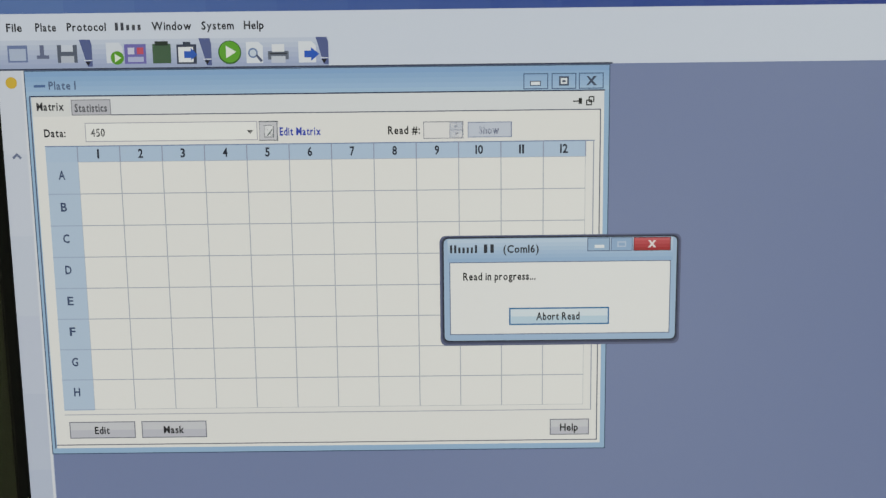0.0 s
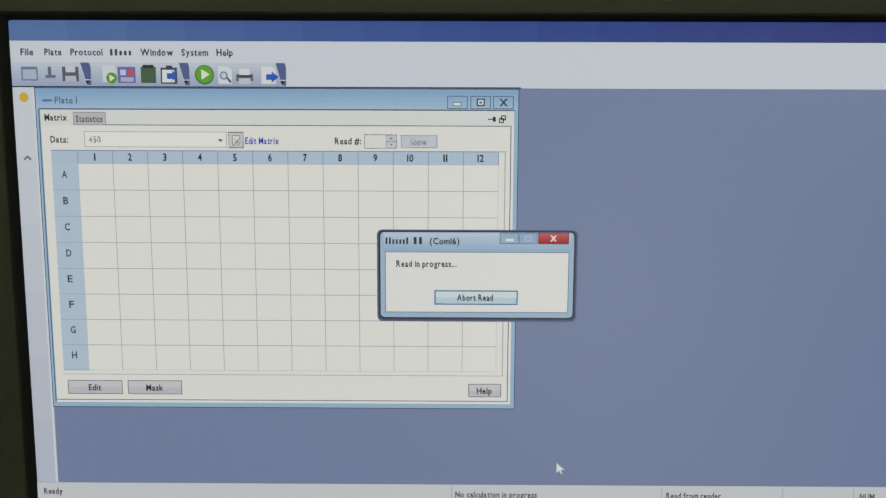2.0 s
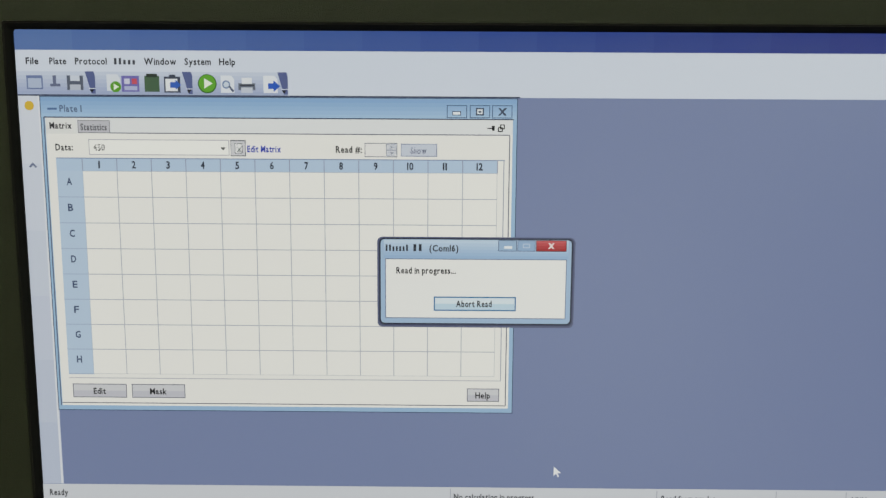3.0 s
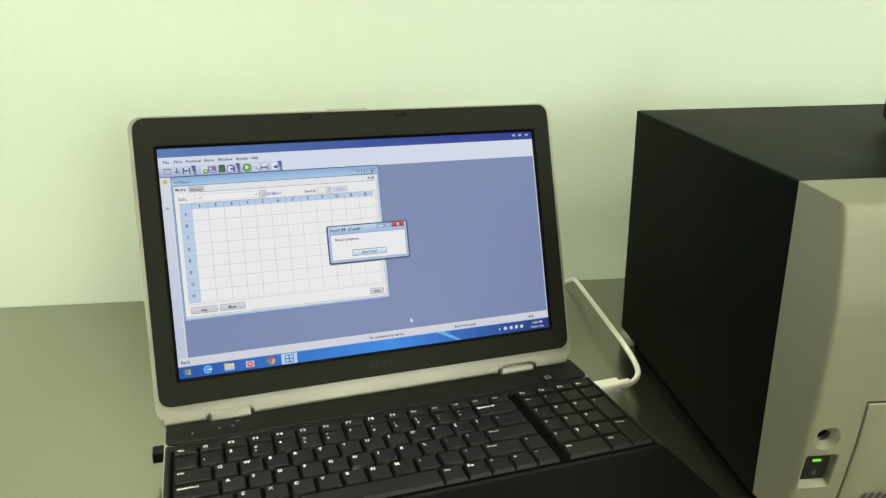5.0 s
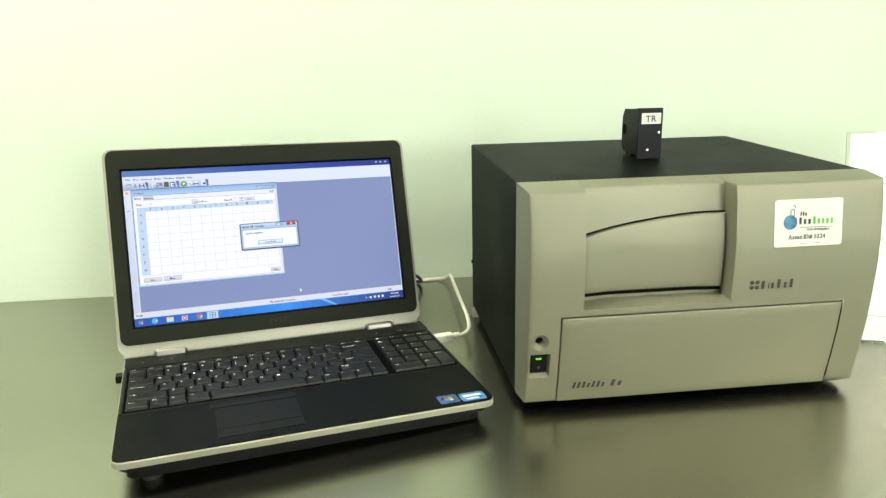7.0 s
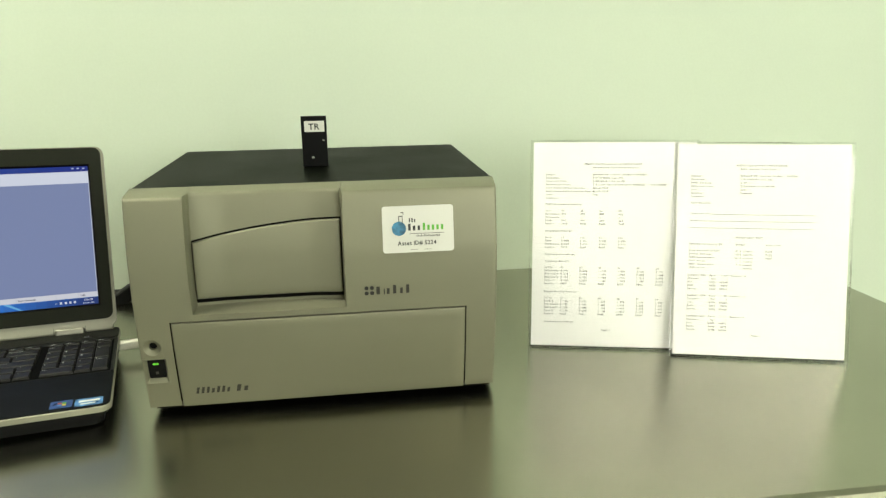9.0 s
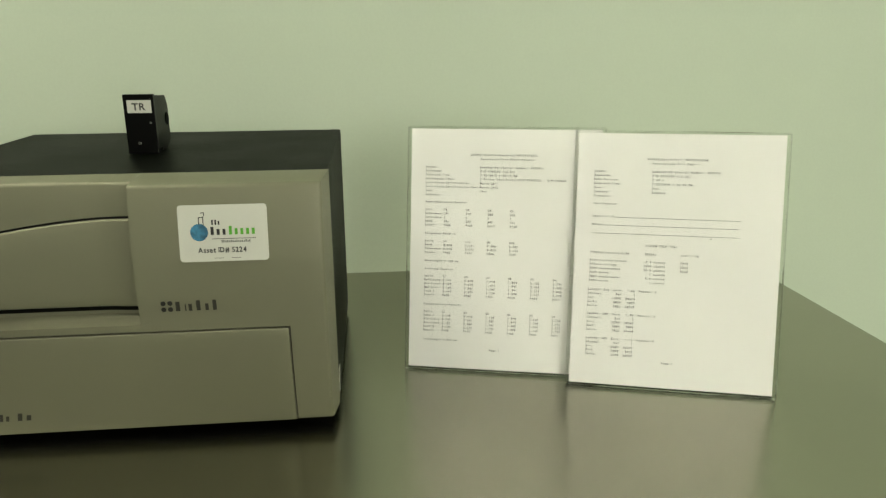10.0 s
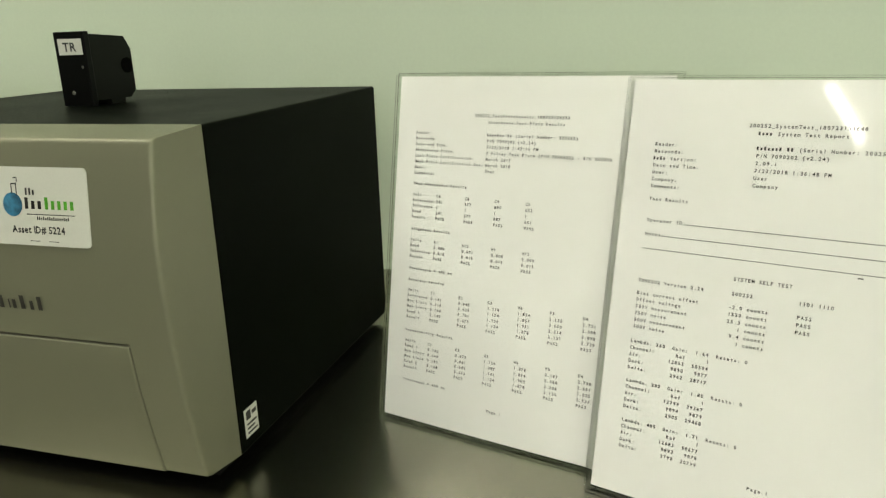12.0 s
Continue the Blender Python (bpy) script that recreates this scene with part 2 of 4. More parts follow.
def lay_text(text, mono=0.0):
    """Letters of a line side by side: (vertices, faces, width), cap height about 0.7."""
    verts, faces, x = [], [], 0.0
    for ch in text:
        if ch in GLYPHS:
            vs, fs, lo, hi = GLYPHS[ch]
            squeeze = min(1.0, mono * 0.78 / (hi - lo)) if mono else 1.0
            shift = x + (mono - (hi - lo) * squeeze) / 2 if mono else x
            base = len(verts)
            verts += [(shift + (vx - lo) * squeeze, vy) for vx, vy in vs]
            faces += [tuple(base + i for i in f) for f in fs]
            x += mono if mono else (hi - lo) + 0.09
        else:
            x += mono if mono else 0.30
    return verts, faces, x


def add_text(bm, text, x, y, size, z=0.0, width=0.0, to=None, mono=0.0, slot=0):
    to = to or Matrix()
    verts, faces, w = lay_text(text, mono)
    sx = width / w if width and w else size
    made = [bm.verts.new(to @ Vector((x + vx * sx, y + vy * size, z))) for vx, vy in verts]
    for f in faces:
        try:
            bm.faces.new([made[i] for i in f]).material_index = slot
        except ValueError:
            pass
    return bm


def add_rect(bm, x0, y0, x1, y1, z, to=None, slot=0):
    to = to or Matrix()
    bm.faces.new([bm.verts.new(to @ Vector(p)) for p in ((x0, y0, z), (x1, y0, z), (x1, y1, z), (x0, y1, z))]).material_index = slot
    return bm


def add_bars(bm, text_length, x, y, size, z, width, to=None, slot=0, seed=1):
    """Plain bars of a word's size in place of letters."""
    rng = random.Random(seed)
    step = width / text_length
    for i in range(text_length):
        tall = size * (0.7 if i == 0 or rng.random() < 0.25 else 0.5)
        add_rect(bm, x + i * step, y, x + i * step + step * 0.52, y + tall, z, to, slot)
    return bm


# ---- the room ----
def setting(name, bm, material, label):
    return tagged(link_mesh(name, bm, material), label, kind="structure")


setting("floor", box(WALL_W, ROOM_E, WALL_S, WALL_N, -0.1, 0.0), M_FLOOR, "grey vinyl floor of the laboratory")
setting("wall_north", box(WALL_W - 0.12, ROOM_E, WALL_N, WALL_N + 0.12, 0, CEIL), M_WALL, "smooth pale green painted wall behind the bench")
setting("wall_east", box(ROOM_E, ROOM_E + 0.12, WALL_S, WALL_N + 0.12, 0, CEIL), M_WALL, "plain pale green painted wall")
setting("wall_west", box(WALL_W - 0.12, WALL_W, WALL_S, WALL_N - 0.001, 0, CEIL), M_WALL_DIM, "unseen plain wall, darkened to cut reflected light")
WINDOWS = ((1.63, 2.85, 1.00, 2.60),)
south = bmesh.new()
for a in ((WALL_W - 0.12, WINDOWS[0][0], 0, CEIL), (WINDOWS[0][1], ROOM_E + 0.12, 0, CEIL)):
    add_box(south, a[0], a[1], WALL_S - 0.12, WALL_S, a[2], a[3])
for x0, x1, z0, z1 in WINDOWS:
    add_box(south, x0, x1, WALL_S - 0.12, WALL_S, 0, z0)
    add_box(south, x0, x1, WALL_S - 0.12, WALL_S, z1, CEIL)
setting("wall_south", south, M_WALL_DIM, "unseen plain wall with a window, darkened to cut reflected light")
setting("ceiling", box(WALL_W - 0.12, ROOM_E + 0.12, WALL_S - 0.12, WALL_N + 0.12, CEIL, CEIL + 0.1), M_CEIL, "white tiled ceiling")
for n, (x0, x1, z0, z1) in enumerate(WINDOWS):
    window = thing("window_%d" % (n + 1), pose((x0 + x1) / 2, WALL_S - 0.06, z0), "white framed window with daylight behind", "window", kind="structure")
    hw, hh = (x1 - x0) / 2 - 0.003, z1 - z0 - 0.003
    part("window_frame", ring([(-hw, 0.003), (hw, 0.003), (hw, hh), (-hw, hh)], [(-hw + 0.05, 0.053), (hw - 0.05, 0.053), (hw - 0.05, hh - 0.05), (-hw + 0.05, hh - 0.05)], -0.03, 0.03, UPRIGHT), M_FRAME, window)
    pane = part("pane", box(-hw + 0.05, hw - 0.05, -0.003, 0.003, 0.053, hh - 0.05), M_GLASS, window)
    pane.visible_shadow = False


def ceiling_light(x, y):
    t = thing("ceiling_light", pose(x, y, CEIL), "white recessed fluorescent ceiling panel, switched on", "lamp", "ceiling lights")
    part("frame", ring([(-0.62, -0.32), (0.62, -0.32), (0.62, 0.32), (-0.62, 0.32)], [(-0.59, -0.29), (0.59, -0.29), (0.59, 0.29), (-0.59, 0.29)], -0.025, 0.0), M_FRAME, t)
    part("diffuser", box(-0.588, 0.588, -0.288, 0.288, -0.016, -0.006), M_PANEL, t)
    return t


panel = ceiling_light(-0.65, -0.35)
copy_thing(panel, pose(2.20, -1.7, CEIL))
strip = thing("strip_light", pose(-0.39, -4.06, CEIL, 0, 0, -7), "slim white fluorescent strip light on the ceiling, switched on", "lamp")
part("housing", box(-0.065, 0.065, -0.48, 0.48, -0.030, 0.0, bevel=0.006), M_FRAME, strip)
part("tube", prism(circle(0, 0, 0.030, 16), -0.45, 0.45, Matrix.Translation((0, 0, -0.070)) @ Matrix.Rotation(radians(90), 4, "X")), M_TUBE, strip, "bright tube")

# ---- the steel bench ----
bench = thing("steel_bench", pose(0, 0, 0), "brushed stainless steel work bench with a rounded front edge", "table")
BX0, BX1, BY0, BY1 = -1.35, BENCH_E, -0.289, WALL_N - 0.002
prof = [(BY1, TABLE), (BY0 + 0.012, TABLE), (BY0 + 0.005, TABLE - 0.002), (BY0, TABLE - 0.009), (BY0, TABLE - 0.038), (BY0 + 0.012, TABLE - 0.040), (BY0 + 0.012, TABLE - 0.008), (BY1, TABLE - 0.008)]
top = bmesh.new()
ends = [[top.verts.new((x, y, z)) for y, z in prof] for x in (BX0, BX1)]
for i in range(len(prof)):
    j = (i + 1) % len(prof)
    top.faces.new((ends[0][i], ends[1][i], ends[1][j], ends[0][j]))
top.faces.new(ends[0][::-1])
top.faces.new(ends[1])
bmesh.ops.recalc_face_normals(top, faces=top.faces)
part("tabletop", top, M_STEEL, bench)
for x in (BX0 + 0.06, BX1 - 0.06):
    for y in (BY0 + 0.07, BY1 - 0.06):
        part("leg", prism(circle(x, y, 0.02), 0.0, TABLE - 0.008), M_STEEL_LEG, bench)
part("lower_shelf", box(BX0 + 0.03, BX1 - 0.03, BY0 + 0.05, BY1 - 0.04, 0.24, 0.252, bevel=0.003), M_STEEL_LEG, bench)

# ---- plate reader ----
RX0, RX1, RY0, RY1, RZ0, RZ1 = 0.3092, 0.7095, 0.005, 0.314, 0.910, 1.1602
RZ_FRONT, RZ_BACK = 1.1578, 1.1628              # the top falls slightly towards the front
reader = thing("plate_reader", pose(0, 0, 0), "silver and black microplate reader with closed doors on the bench", "lab instrument")
cab = box(RX0, RX1, RY0, RY1, RZ0, RZ_BACK, bevel=0.0018)
for v in cab.verts:
    if v.co.z > 1.0:
        v.co.z += (RZ_FRONT - RZ_BACK) * (RY1 - v.co.y) / (RY1 - RY0)
part("cabinet", cab, M_BLACK_METAL, reader, "black powder-coated sheet metal cabinet")
FX0, FX1, FZ0, FZ1 = 0.3115, 0.7055, 0.914, 1.1545
PX0, PX1, PZ0 = 0.3715, 0.5365, 1.0265         # the pocket round the plate door
DX0, DX1, DZ1 = 0.347, 0.6705, 1.0195          # the lower door


def smooth01(v):
    v = min(1.0, max(0.0, v))
    return v * v * (3 - 2 * v)


def front_y(z):
    """The bowed front's y at a height."""
    k = [(0.905, -0.0285), (0.950, -0.0375), (0.985, -0.0430), (1.020, -0.0463), (1.060, -0.0485), (1.090, -0.0485), (1.135, -0.0430), (1.160, -0.0380)]
    for (z0, y0), (z1, y1) in zip(k, k[1:]):
        if z <= z1:
            return y0 + (y1 - y0) * max(0.0, (z - z0) / (z1 - z0))
    return k[-1][1]


def pocket(x, z):
    """Depth of the pocket, which opens to the top edge."""
    across = smooth01((x - PX0) / 0.0022) * smooth01((PX1 - x) / 0.0026)
    u = (x - (PX0 + PX1) / 2) / ((PX1 - PX0) / 2)
    scoop = 1 - smooth01((abs(u) - 0.52) / 0.44)
    return (0.0215 + 0.0035 * scoop) * across * smooth01((z - PZ0) / 0.0035)


def spaced(a, b, step):
    n = max(1, round((b - a) / step))
    return [a + (b - a) * i / n for i in range(n + 1)]


def merged(*lists):
    out = []
    for v in sorted(v for l in lists for v in l):
        if not out or v - out[-1] > 0.0004:
            out.append(v)
    return out


LOCK = (0.3255, 0.991, 0.0098)                # centre and half width of the opening for the key lock
SWITCH = (0.3137, 0.3383, 0.9465, 0.9775)      # opening for the rocker switch
xs = merged([LOCK[0] - LOCK[2], LOCK[0] + LOCK[2], SWITCH[0], SWITCH[1]], [FX0, FX0 + 0.0006, FX0 + 0.0014, FX0 + 0.0024, FX0 + 0.004], spaced(FX0 + 0.004, PX0, 0.012), spaced(PX0, PX0 + 0.0026, 0.0006), spaced(PX0 + 0.0026, PX1 - 0.0026, 0.0055), spaced(PX1 - 0.0026, PX1, 0.0006), spaced(PX1, FX1 - 0.004, 0.012), [FX1 - 0.004, FX1 - 0.0024, FX1 - 0.0014, FX1 - 0.0006, FX1], [DX0, DX1])
zs = merged([LOCK[1] - LOCK[2], LOCK[1] + LOCK[2], SWITCH[2], SWITCH[3]], [FZ0, FZ0 + 0.0008, FZ0 + 0.002], spaced(FZ0 + 0.002, DZ1, 0.008), spaced(DZ1, PZ0, 0.005), spaced(PZ0, PZ0 + 0.004, 0.001), spaced(PZ0 + 0.004, FZ1 - 0.004, 0.008), [FZ1 - 0.004, FZ1 - 0.002, FZ1 - 0.0008, FZ1])


def rim(d, r=0.0034):
    d = min(max(d, 0.0), r)
    return r - math.sqrt(max(0.0, r * r - (r - d) ** 2))


bez = bmesh.new()
grid = [[bez.verts.new((x, front_y(z) + rim(min(x - FX0, FX1 - x, FZ1 - z, (z - FZ0) * 2)) + pocket(x, z), z)) for x in xs] for z in zs]
for i in range(len(zs) - 1):
    for j in range(len(xs) - 1):
        if DX0 - 0.0002 <= xs[j] and xs[j + 1] <= DX1 + 0.0002 and zs[i + 1] <= DZ1 + 0.0002:
            continue
        mx, mz = (xs[j] + xs[j + 1]) / 2, (zs[i] + zs[i + 1]) / 2
        if max(abs(mx - LOCK[0]), abs(mz - LOCK[1])) < LOCK[2] or (SWITCH[0] < mx < SWITCH[1] and SWITCH[2] < mz < SWITCH[3]):
            continue
        bez.faces.new((grid[i][j], grid[i][j + 1], grid[i + 1][j + 1], grid[i + 1][j]))
outline = [(0, j) for j in range(len(xs))] + [(i, len(xs) - 1) for i in range(1, len(zs))] + [(len(zs) - 1, j) for j in range(len(xs) - 2, -1, -1)] + [(i, 0) for i in range(len(zs) - 2, 0, -1)]
back = {}
for i, j in outline:
    x, z = xs[j], zs[i]
    tx, tz = (x - FX0) / (FX1 - FX0), (z - FZ0) / (FZ1 - FZ0)
    back[(i, j)] = bez.verts.new((RX0 - 0.0006 + tx * (RX1 - RX0 + 0.0012), RY0 - 0.0005, 0.912 + tz * (RZ_FRONT - 0.912 + 0.0003)))
for a, b in zip(outline, outline[1:] + outline[:1]):
    bez.faces.new((grid[a[0]][a[1]], back[a], back[b], grid[b[0]][b[1]]))
bezel = part("front_bezel", bez, M_SILVER, reader, "bowed silver-grey plastic front", smooth=True)
edge_mod = bezel.modifiers.new("edges", "EDGE_SPLIT")
edge_mod.split_angle = radians(38)


def front_plate(x0, x1, z0, top_z, proud, thick, bevel=0.0012, n=24, bow=None):
    """A plate that follows the bowed front, with a straight or arched upper edge."""
    bm = bmesh.new()
    cols = merged([x0, x0 + bevel * 0.4, x0 + bevel], spaced(x0 + bevel, x1 - bevel, (x1 - x0) / n), [x1 - bevel, x1 - bevel * 0.4, x1])
    rows = [0, bevel * 0.4, bevel]
    bow = bow or (lambda x, z: front_y(z))
    verts = []
    for x in cols:
        zt = top_z(x)
        zz = [z0 + r for r in rows] + [z0 + bevel + (zt - z0 - 2 * bevel) * k / 10 for k in range(1, 10)] + [zt - r for r in rows[::-1]]
        col = []
        for z in zz:
            d = min(x - x0, x1 - x, z - z0, zt - z)
            col.append(bm.verts.new((x, bow(x, z) - proud + rim(d, bevel), z)))
        verts.append(col)
    backs = [[bm.verts.new((v.co.x, v.co.y + thick, v.co.z)) for v in col] for col in verts]
    for k in range(len(cols) - 1):
        for r in range(len(verts[0]) - 1):
            bm.faces.new((verts[k][r], verts[k + 1][r], verts[k + 1][r + 1], verts[k][r + 1]))
        bm.faces.new((verts[k][0], backs[k][0], backs[k + 1][0], verts[k + 1][0]))
        bm.faces.new((verts[k][-1], verts[k + 1][-1], backs[k + 1][-1], backs[k][-1]))
    for r in range(len(verts[0]) - 1):
        bm.faces.new((verts[0][r], verts[0][r + 1], backs[0][r + 1], backs[0][r]))
        bm.faces.new((verts[-1][r], backs[-1][r], backs[-1][r + 1], verts[-1][r + 1]))
    return bm


def arch(x):
    u = (x - 0.3735) / (0.5325 - 0.3735)
    return 1.1022 + 0.0195 * (1 - (1 - min(1, max(0, u))) ** 1.8)


part("door_recess", front_plate(DX0 - 0.0005, DX1 + 0.0005, FZ0 + 0.001, lambda x: DZ1 + 0.0005, -0.004, 0.002), M_GAP, reader)
part("lower_door", front_plate(DX0 + 0.0013, DX1 - 0.0013, FZ0 - 0.0005, lambda x: DZ1 - 0.0018, 0.0004, 0.0035), M_SILVER_DOOR, reader, "wide silver-grey lower door panel", smooth=True)
flat_pocket = lambda x, z: front_y(z) + pocket(min(max(x, PX0 + 0.0026), PX1 - 0.0028), max(z, PZ0 + 0.006))
part("door_slot", front_plate(0.3738, 0.5342, 1.0338, lambda x: arch(x) + 0.0019, 0.0012, 0.003, n=44, bow=flat_pocket), M_GAP, reader, "dark gap round the plate door")
part("plate_door", front_plate(0.3753, 0.5330, 1.0392, arch, 0.0055, 0.004, bevel=0.0016, n=44, bow=flat_pocket), M_SILVER_DOOR, reader, "silver-grey plate door with an arched top", smooth=True)


def on_front(z, proud=0.0):
    """The plane that lies on the bowed front at a height; outlines keep their heights."""
    tilt = math.atan2(front_y(z + 0.012) - front_y(z - 0.012), 0.024)
    return Matrix.Translation((0, front_y(z) - proud, z)) @ Matrix.Rotation(-tilt, 4, "X") @ Matrix.Translation((0, 0, -z)) @ UPRIGHT


# key lock and rocker switch, each at the bottom of a sloped recess
def square(cx, cy, half, n):
    """An outline of n points along a square, in step with circle()."""
    pts = []
    for i in range(n):
        c, q = math.cos(2 * math.pi * i / n), math.sin(2 * math.pi * i / n)
        k = half / max(abs(c), abs(q))
        pts.append((cx + c * k, cy + q * k))
    return pts


def funnel(outlines, to):
    """A skin through outlines of (points, height), from the rim inwards."""
    bm = bmesh.new()
    loops = [[bm.verts.new(to @ Vector((x, y, z))) for x, y in pts] for pts, z in outlines]
    for a, b in zip(loops, loops[1:]):
        for i in range(len(a)):
            k = (i + 1) % len(a)
            bm.faces.new((a[i], a[k], b[k], b[i]))
    return bm


lx, lz = LOCK[0], LOCK[1]
lock = part("lock_recess", funnel([(square(lx, lz, LOCK[2] + 0.0008, 32), -0.0006), (square(lx, lz, LOCK[2] + 0.0007, 32), 0.0002), (circle(lx, lz, 0.0094, 32), 0.0002), (circle(lx, lz, 0.0088, 32), -0.0004), (circle(lx, lz, 0.0046, 32), -0.0040), (circle(lx, lz, 0.0044, 32), -0.0100)], on_front(lz)), M_SILVER, reader, "round cone-shaped recess")
part("lock_barrel", prism(circle(lx, lz, 0.0046, 24), -0.0105, -0.0080, on_front(lz)), M_GAP, lock, "dark round socket")
swx, swz = (SWITCH[0] + SWITCH[1]) / 2, (SWITCH[2] + SWITCH[3]) / 2
sw = on_front(swz) @ Matrix.Translation((swx, swz, 0))
hx, hz = (SWITCH[1] - SWITCH[0]) / 2, (SWITCH[3] - SWITCH[2]) / 2
part("switch_recess", funnel([(rounded(-hx - a, hx + a, -hz - a, hz + a, r, 3), z) for a, r, z in ((0.0008, 0.0010, -0.0008), (0.0007, 0.0010, 0.0002), (-0.0004, 0.0016, 0.0002), (-0.0010, 0.0016, -0.0004))] + [(rounded(-0.0092, 0.0092, -0.0110, 0.0128, 0.0012, 3), -0.0050), (rounded(-0.0092, 0.0092, -0.0110, 0.0128, 0.0012, 3), -0.0090)], sw), M_SILVER, reader, "sloped recess round the switch")
sw = sw @ Matrix.Translation((0, 0.0009, -0.0045))
rocker = part("power_switch", prism(rounded(-0.0091, 0.0091, -0.0118, 0.0118, 0.001, 3), -0.004, 0.0010, sw, edge=0.001), M_BLACK, reader, "black rocker power switch")
part("led", prism(rounded(-0.0036, 0.0026, 0.0054, 0.0074, 0.0006, 3), 0.0009, 0.0015, sw), M_LED, rocker, "green power light")
mark = bmesh.new()
add_rect(mark, -0.0016, -0.0065, 0.0016, -0.0030, 0.0014, sw)
part("switch_mark", mark, M_GREYTXT, rocker)

# emblem: four dots and a wordmark of plain bars
em = bmesh.new()
ez, to = 1.0445, on_front(1.0445, 0.0004)
for dx in (0, 0.0060):
    for dy in (0, 0.0060):
        add_prism(em, rounded(0.5565 + dx, 0.5609 + dx, 1.0388 + dy, 1.0432 + dy, 0.0019, 4), 0, 0.0004, to)
part("emblem", em, M_LOGO, reader, "emblem of four black dots")
wm = bmesh.new()
x = 0.5695
for wdt, h in ((0.0068, 0.0092), (0.0020, 0.0066), (0.0056, 0.0066), (0.0066, 0.0100), (0.0054, 0.0066), (0.0062, 0.0100)):
    add_rect(wm, x, 1.0392, x + wdt * 0.55, 1.0392 + h, 0.0004, to)
    x += wdt + 0.0013
part("wordmark", wm, M_GREYTXT, reader, "dark grey wordmark drawn as plain bars")
nm = bmesh.new()
slant = on_front(0.935, 0.0010) @ Matrix(((1, 0.22, 0, -0.22 * 0.9300), (0, 1, 0, 0), (0, 0, 1, 0), (0, 0, 0, 1)))
add_bars(nm, 7, 0.3645, 0.9300, 0.0118, 0.0002, 0.039, slant, seed=4)
add_bars(nm, 2, 0.4085, 0.9300, 0.0125, 0.0002, 0.016, slant, seed=2)
part("model_name", nm, M_GREYTXT, reader, "dark slanted model name drawn as plain bars")

# asset label on the front
lab = prism(rounded(0.5785, 0.6565, 1.0855, 1.1365, 0.0032, 4), -0.0004, 0.0, on_front(1.112, 0.0006))
label = part("asset_label", lab, M_LABEL, reader, "white asset label with a flask emblem and printed number")
face = lambda z: on_front(z, 0.0009)
pr = bmesh.new()
add_prism(pr, circle(0.5965, 1.1120, 0.0078, 24), 0, 0.0001, face(1.112))
part("flask_globe", pr, M_GLOBE, label, "round blue globe")
pr = bmesh.new()
for a in ((0.5962, 1.1190, 0.5970, 1.1255), (0.6000, 1.1180, 0.6008, 1.1262), (0.5962, 1.1250, 0.6008, 1.1258), (0.5985, 1.1290, 0.6015, 1.1298), (0.6010, 1.1268, 0.6017, 1.1298)):
    add_rect(pr, *a, 0.0001, face(1.122))
add_bars(pr, 3, 0.6075, 1.1185, 0.0065, 0.0001, 0.0085, face(1.12), seed=3)
add_bars(pr, 3, 0.6065, 1.1095, 0.0105, 0.0001, 0.0155, face(1.112), seed=5)
add_rect(pr, 0.6075, 1.1058, 0.6460, 1.1063, 0.0001, face(1.106))
add_bars(pr, 16, 0.6155, 1.1025, 0.0032, 0.0001, 0.026, face(1.104), seed=8)
add_text(pr, "Asset ID# 5224", 0.5945, 1.0938, 0.0066, 0.0001, 0.0430, face(1.096))
add_rect(pr, 0.6085, 1.0885, 0.6165, 1.0889, 0.0001, face(1.089))
add_rect(pr, 0.6235, 1.0885, 0.6315, 1.0889, 0.0001, face(1.089))
part("label_print", pr, M_LABEL_INK, label, "black print")
pr = bmesh.new()
add_bars(pr, 5, 0.6225, 1.1095, 0.0112, 0.0001, 0.0250, face(1.112), seed=6)
part("label_green_print", pr, M_GREEN, label, "green word drawn as plain bars")
side = bmesh.new()
add_box(side, RX1 + 0.0003, RX1 + 0.0008, 0.0135, 0.0312, 0.9202, 0.9434)
tag = part("side_label", side, M_LABEL, reader, "small white label on the cabinet's side")
sp = bmesh.new()
add_box(sp, RX1 + 0.0008, RX1 + 0.0011, 0.0155, 0.0215, 0.9345, 0.9415)
add_box(sp, RX1 + 0.0008, RX1 + 0.0011, 0.0235, 0.0295, 0.9365, 0.9395)
for k in range(3):
    add_box(sp, RX1 + 0.0008, RX1 + 0.0011, 0.0160, 0.0290 - 0.003 * (k % 2), 0.9228 + 0.0036 * k, 0.9242 + 0.0036 * k)
part("label_print", sp, M_GREYTXT, tag)
for x in (RX0 + 0.03, RX1 - 0.03):
    for y in (0.02, RY1 - 0.03):
        part("foot", prism(circle(x, y, 0.012), TABLE, RZ0 + 0.001), M_RUBBER, reader)
part("rear_foot", box(RX0 - 0.0050, RX0 + 0.0060, RY1 - 0.032, RY1 - 0.012, TABLE, TABLE + 0.0110, bevel=0.0015), M_MAG, reader, "small grey rear foot")
part("base_pan", box(RX0 + 0.006, RX1 - 0.006, -0.015, RY1 - 0.006, TABLE + 0.006, RZ0 + 0.004), M_GAP, reader)
part("rear_screw", prism(circle(0, 0, 0.003, 10), 0, 0.003, Matrix.Translation((RX0, RY1 - 0.012, 0.985)) @ Euler((0, radians(-90), 0)).to_matrix().to_4x4()), M_BLACK, reader)

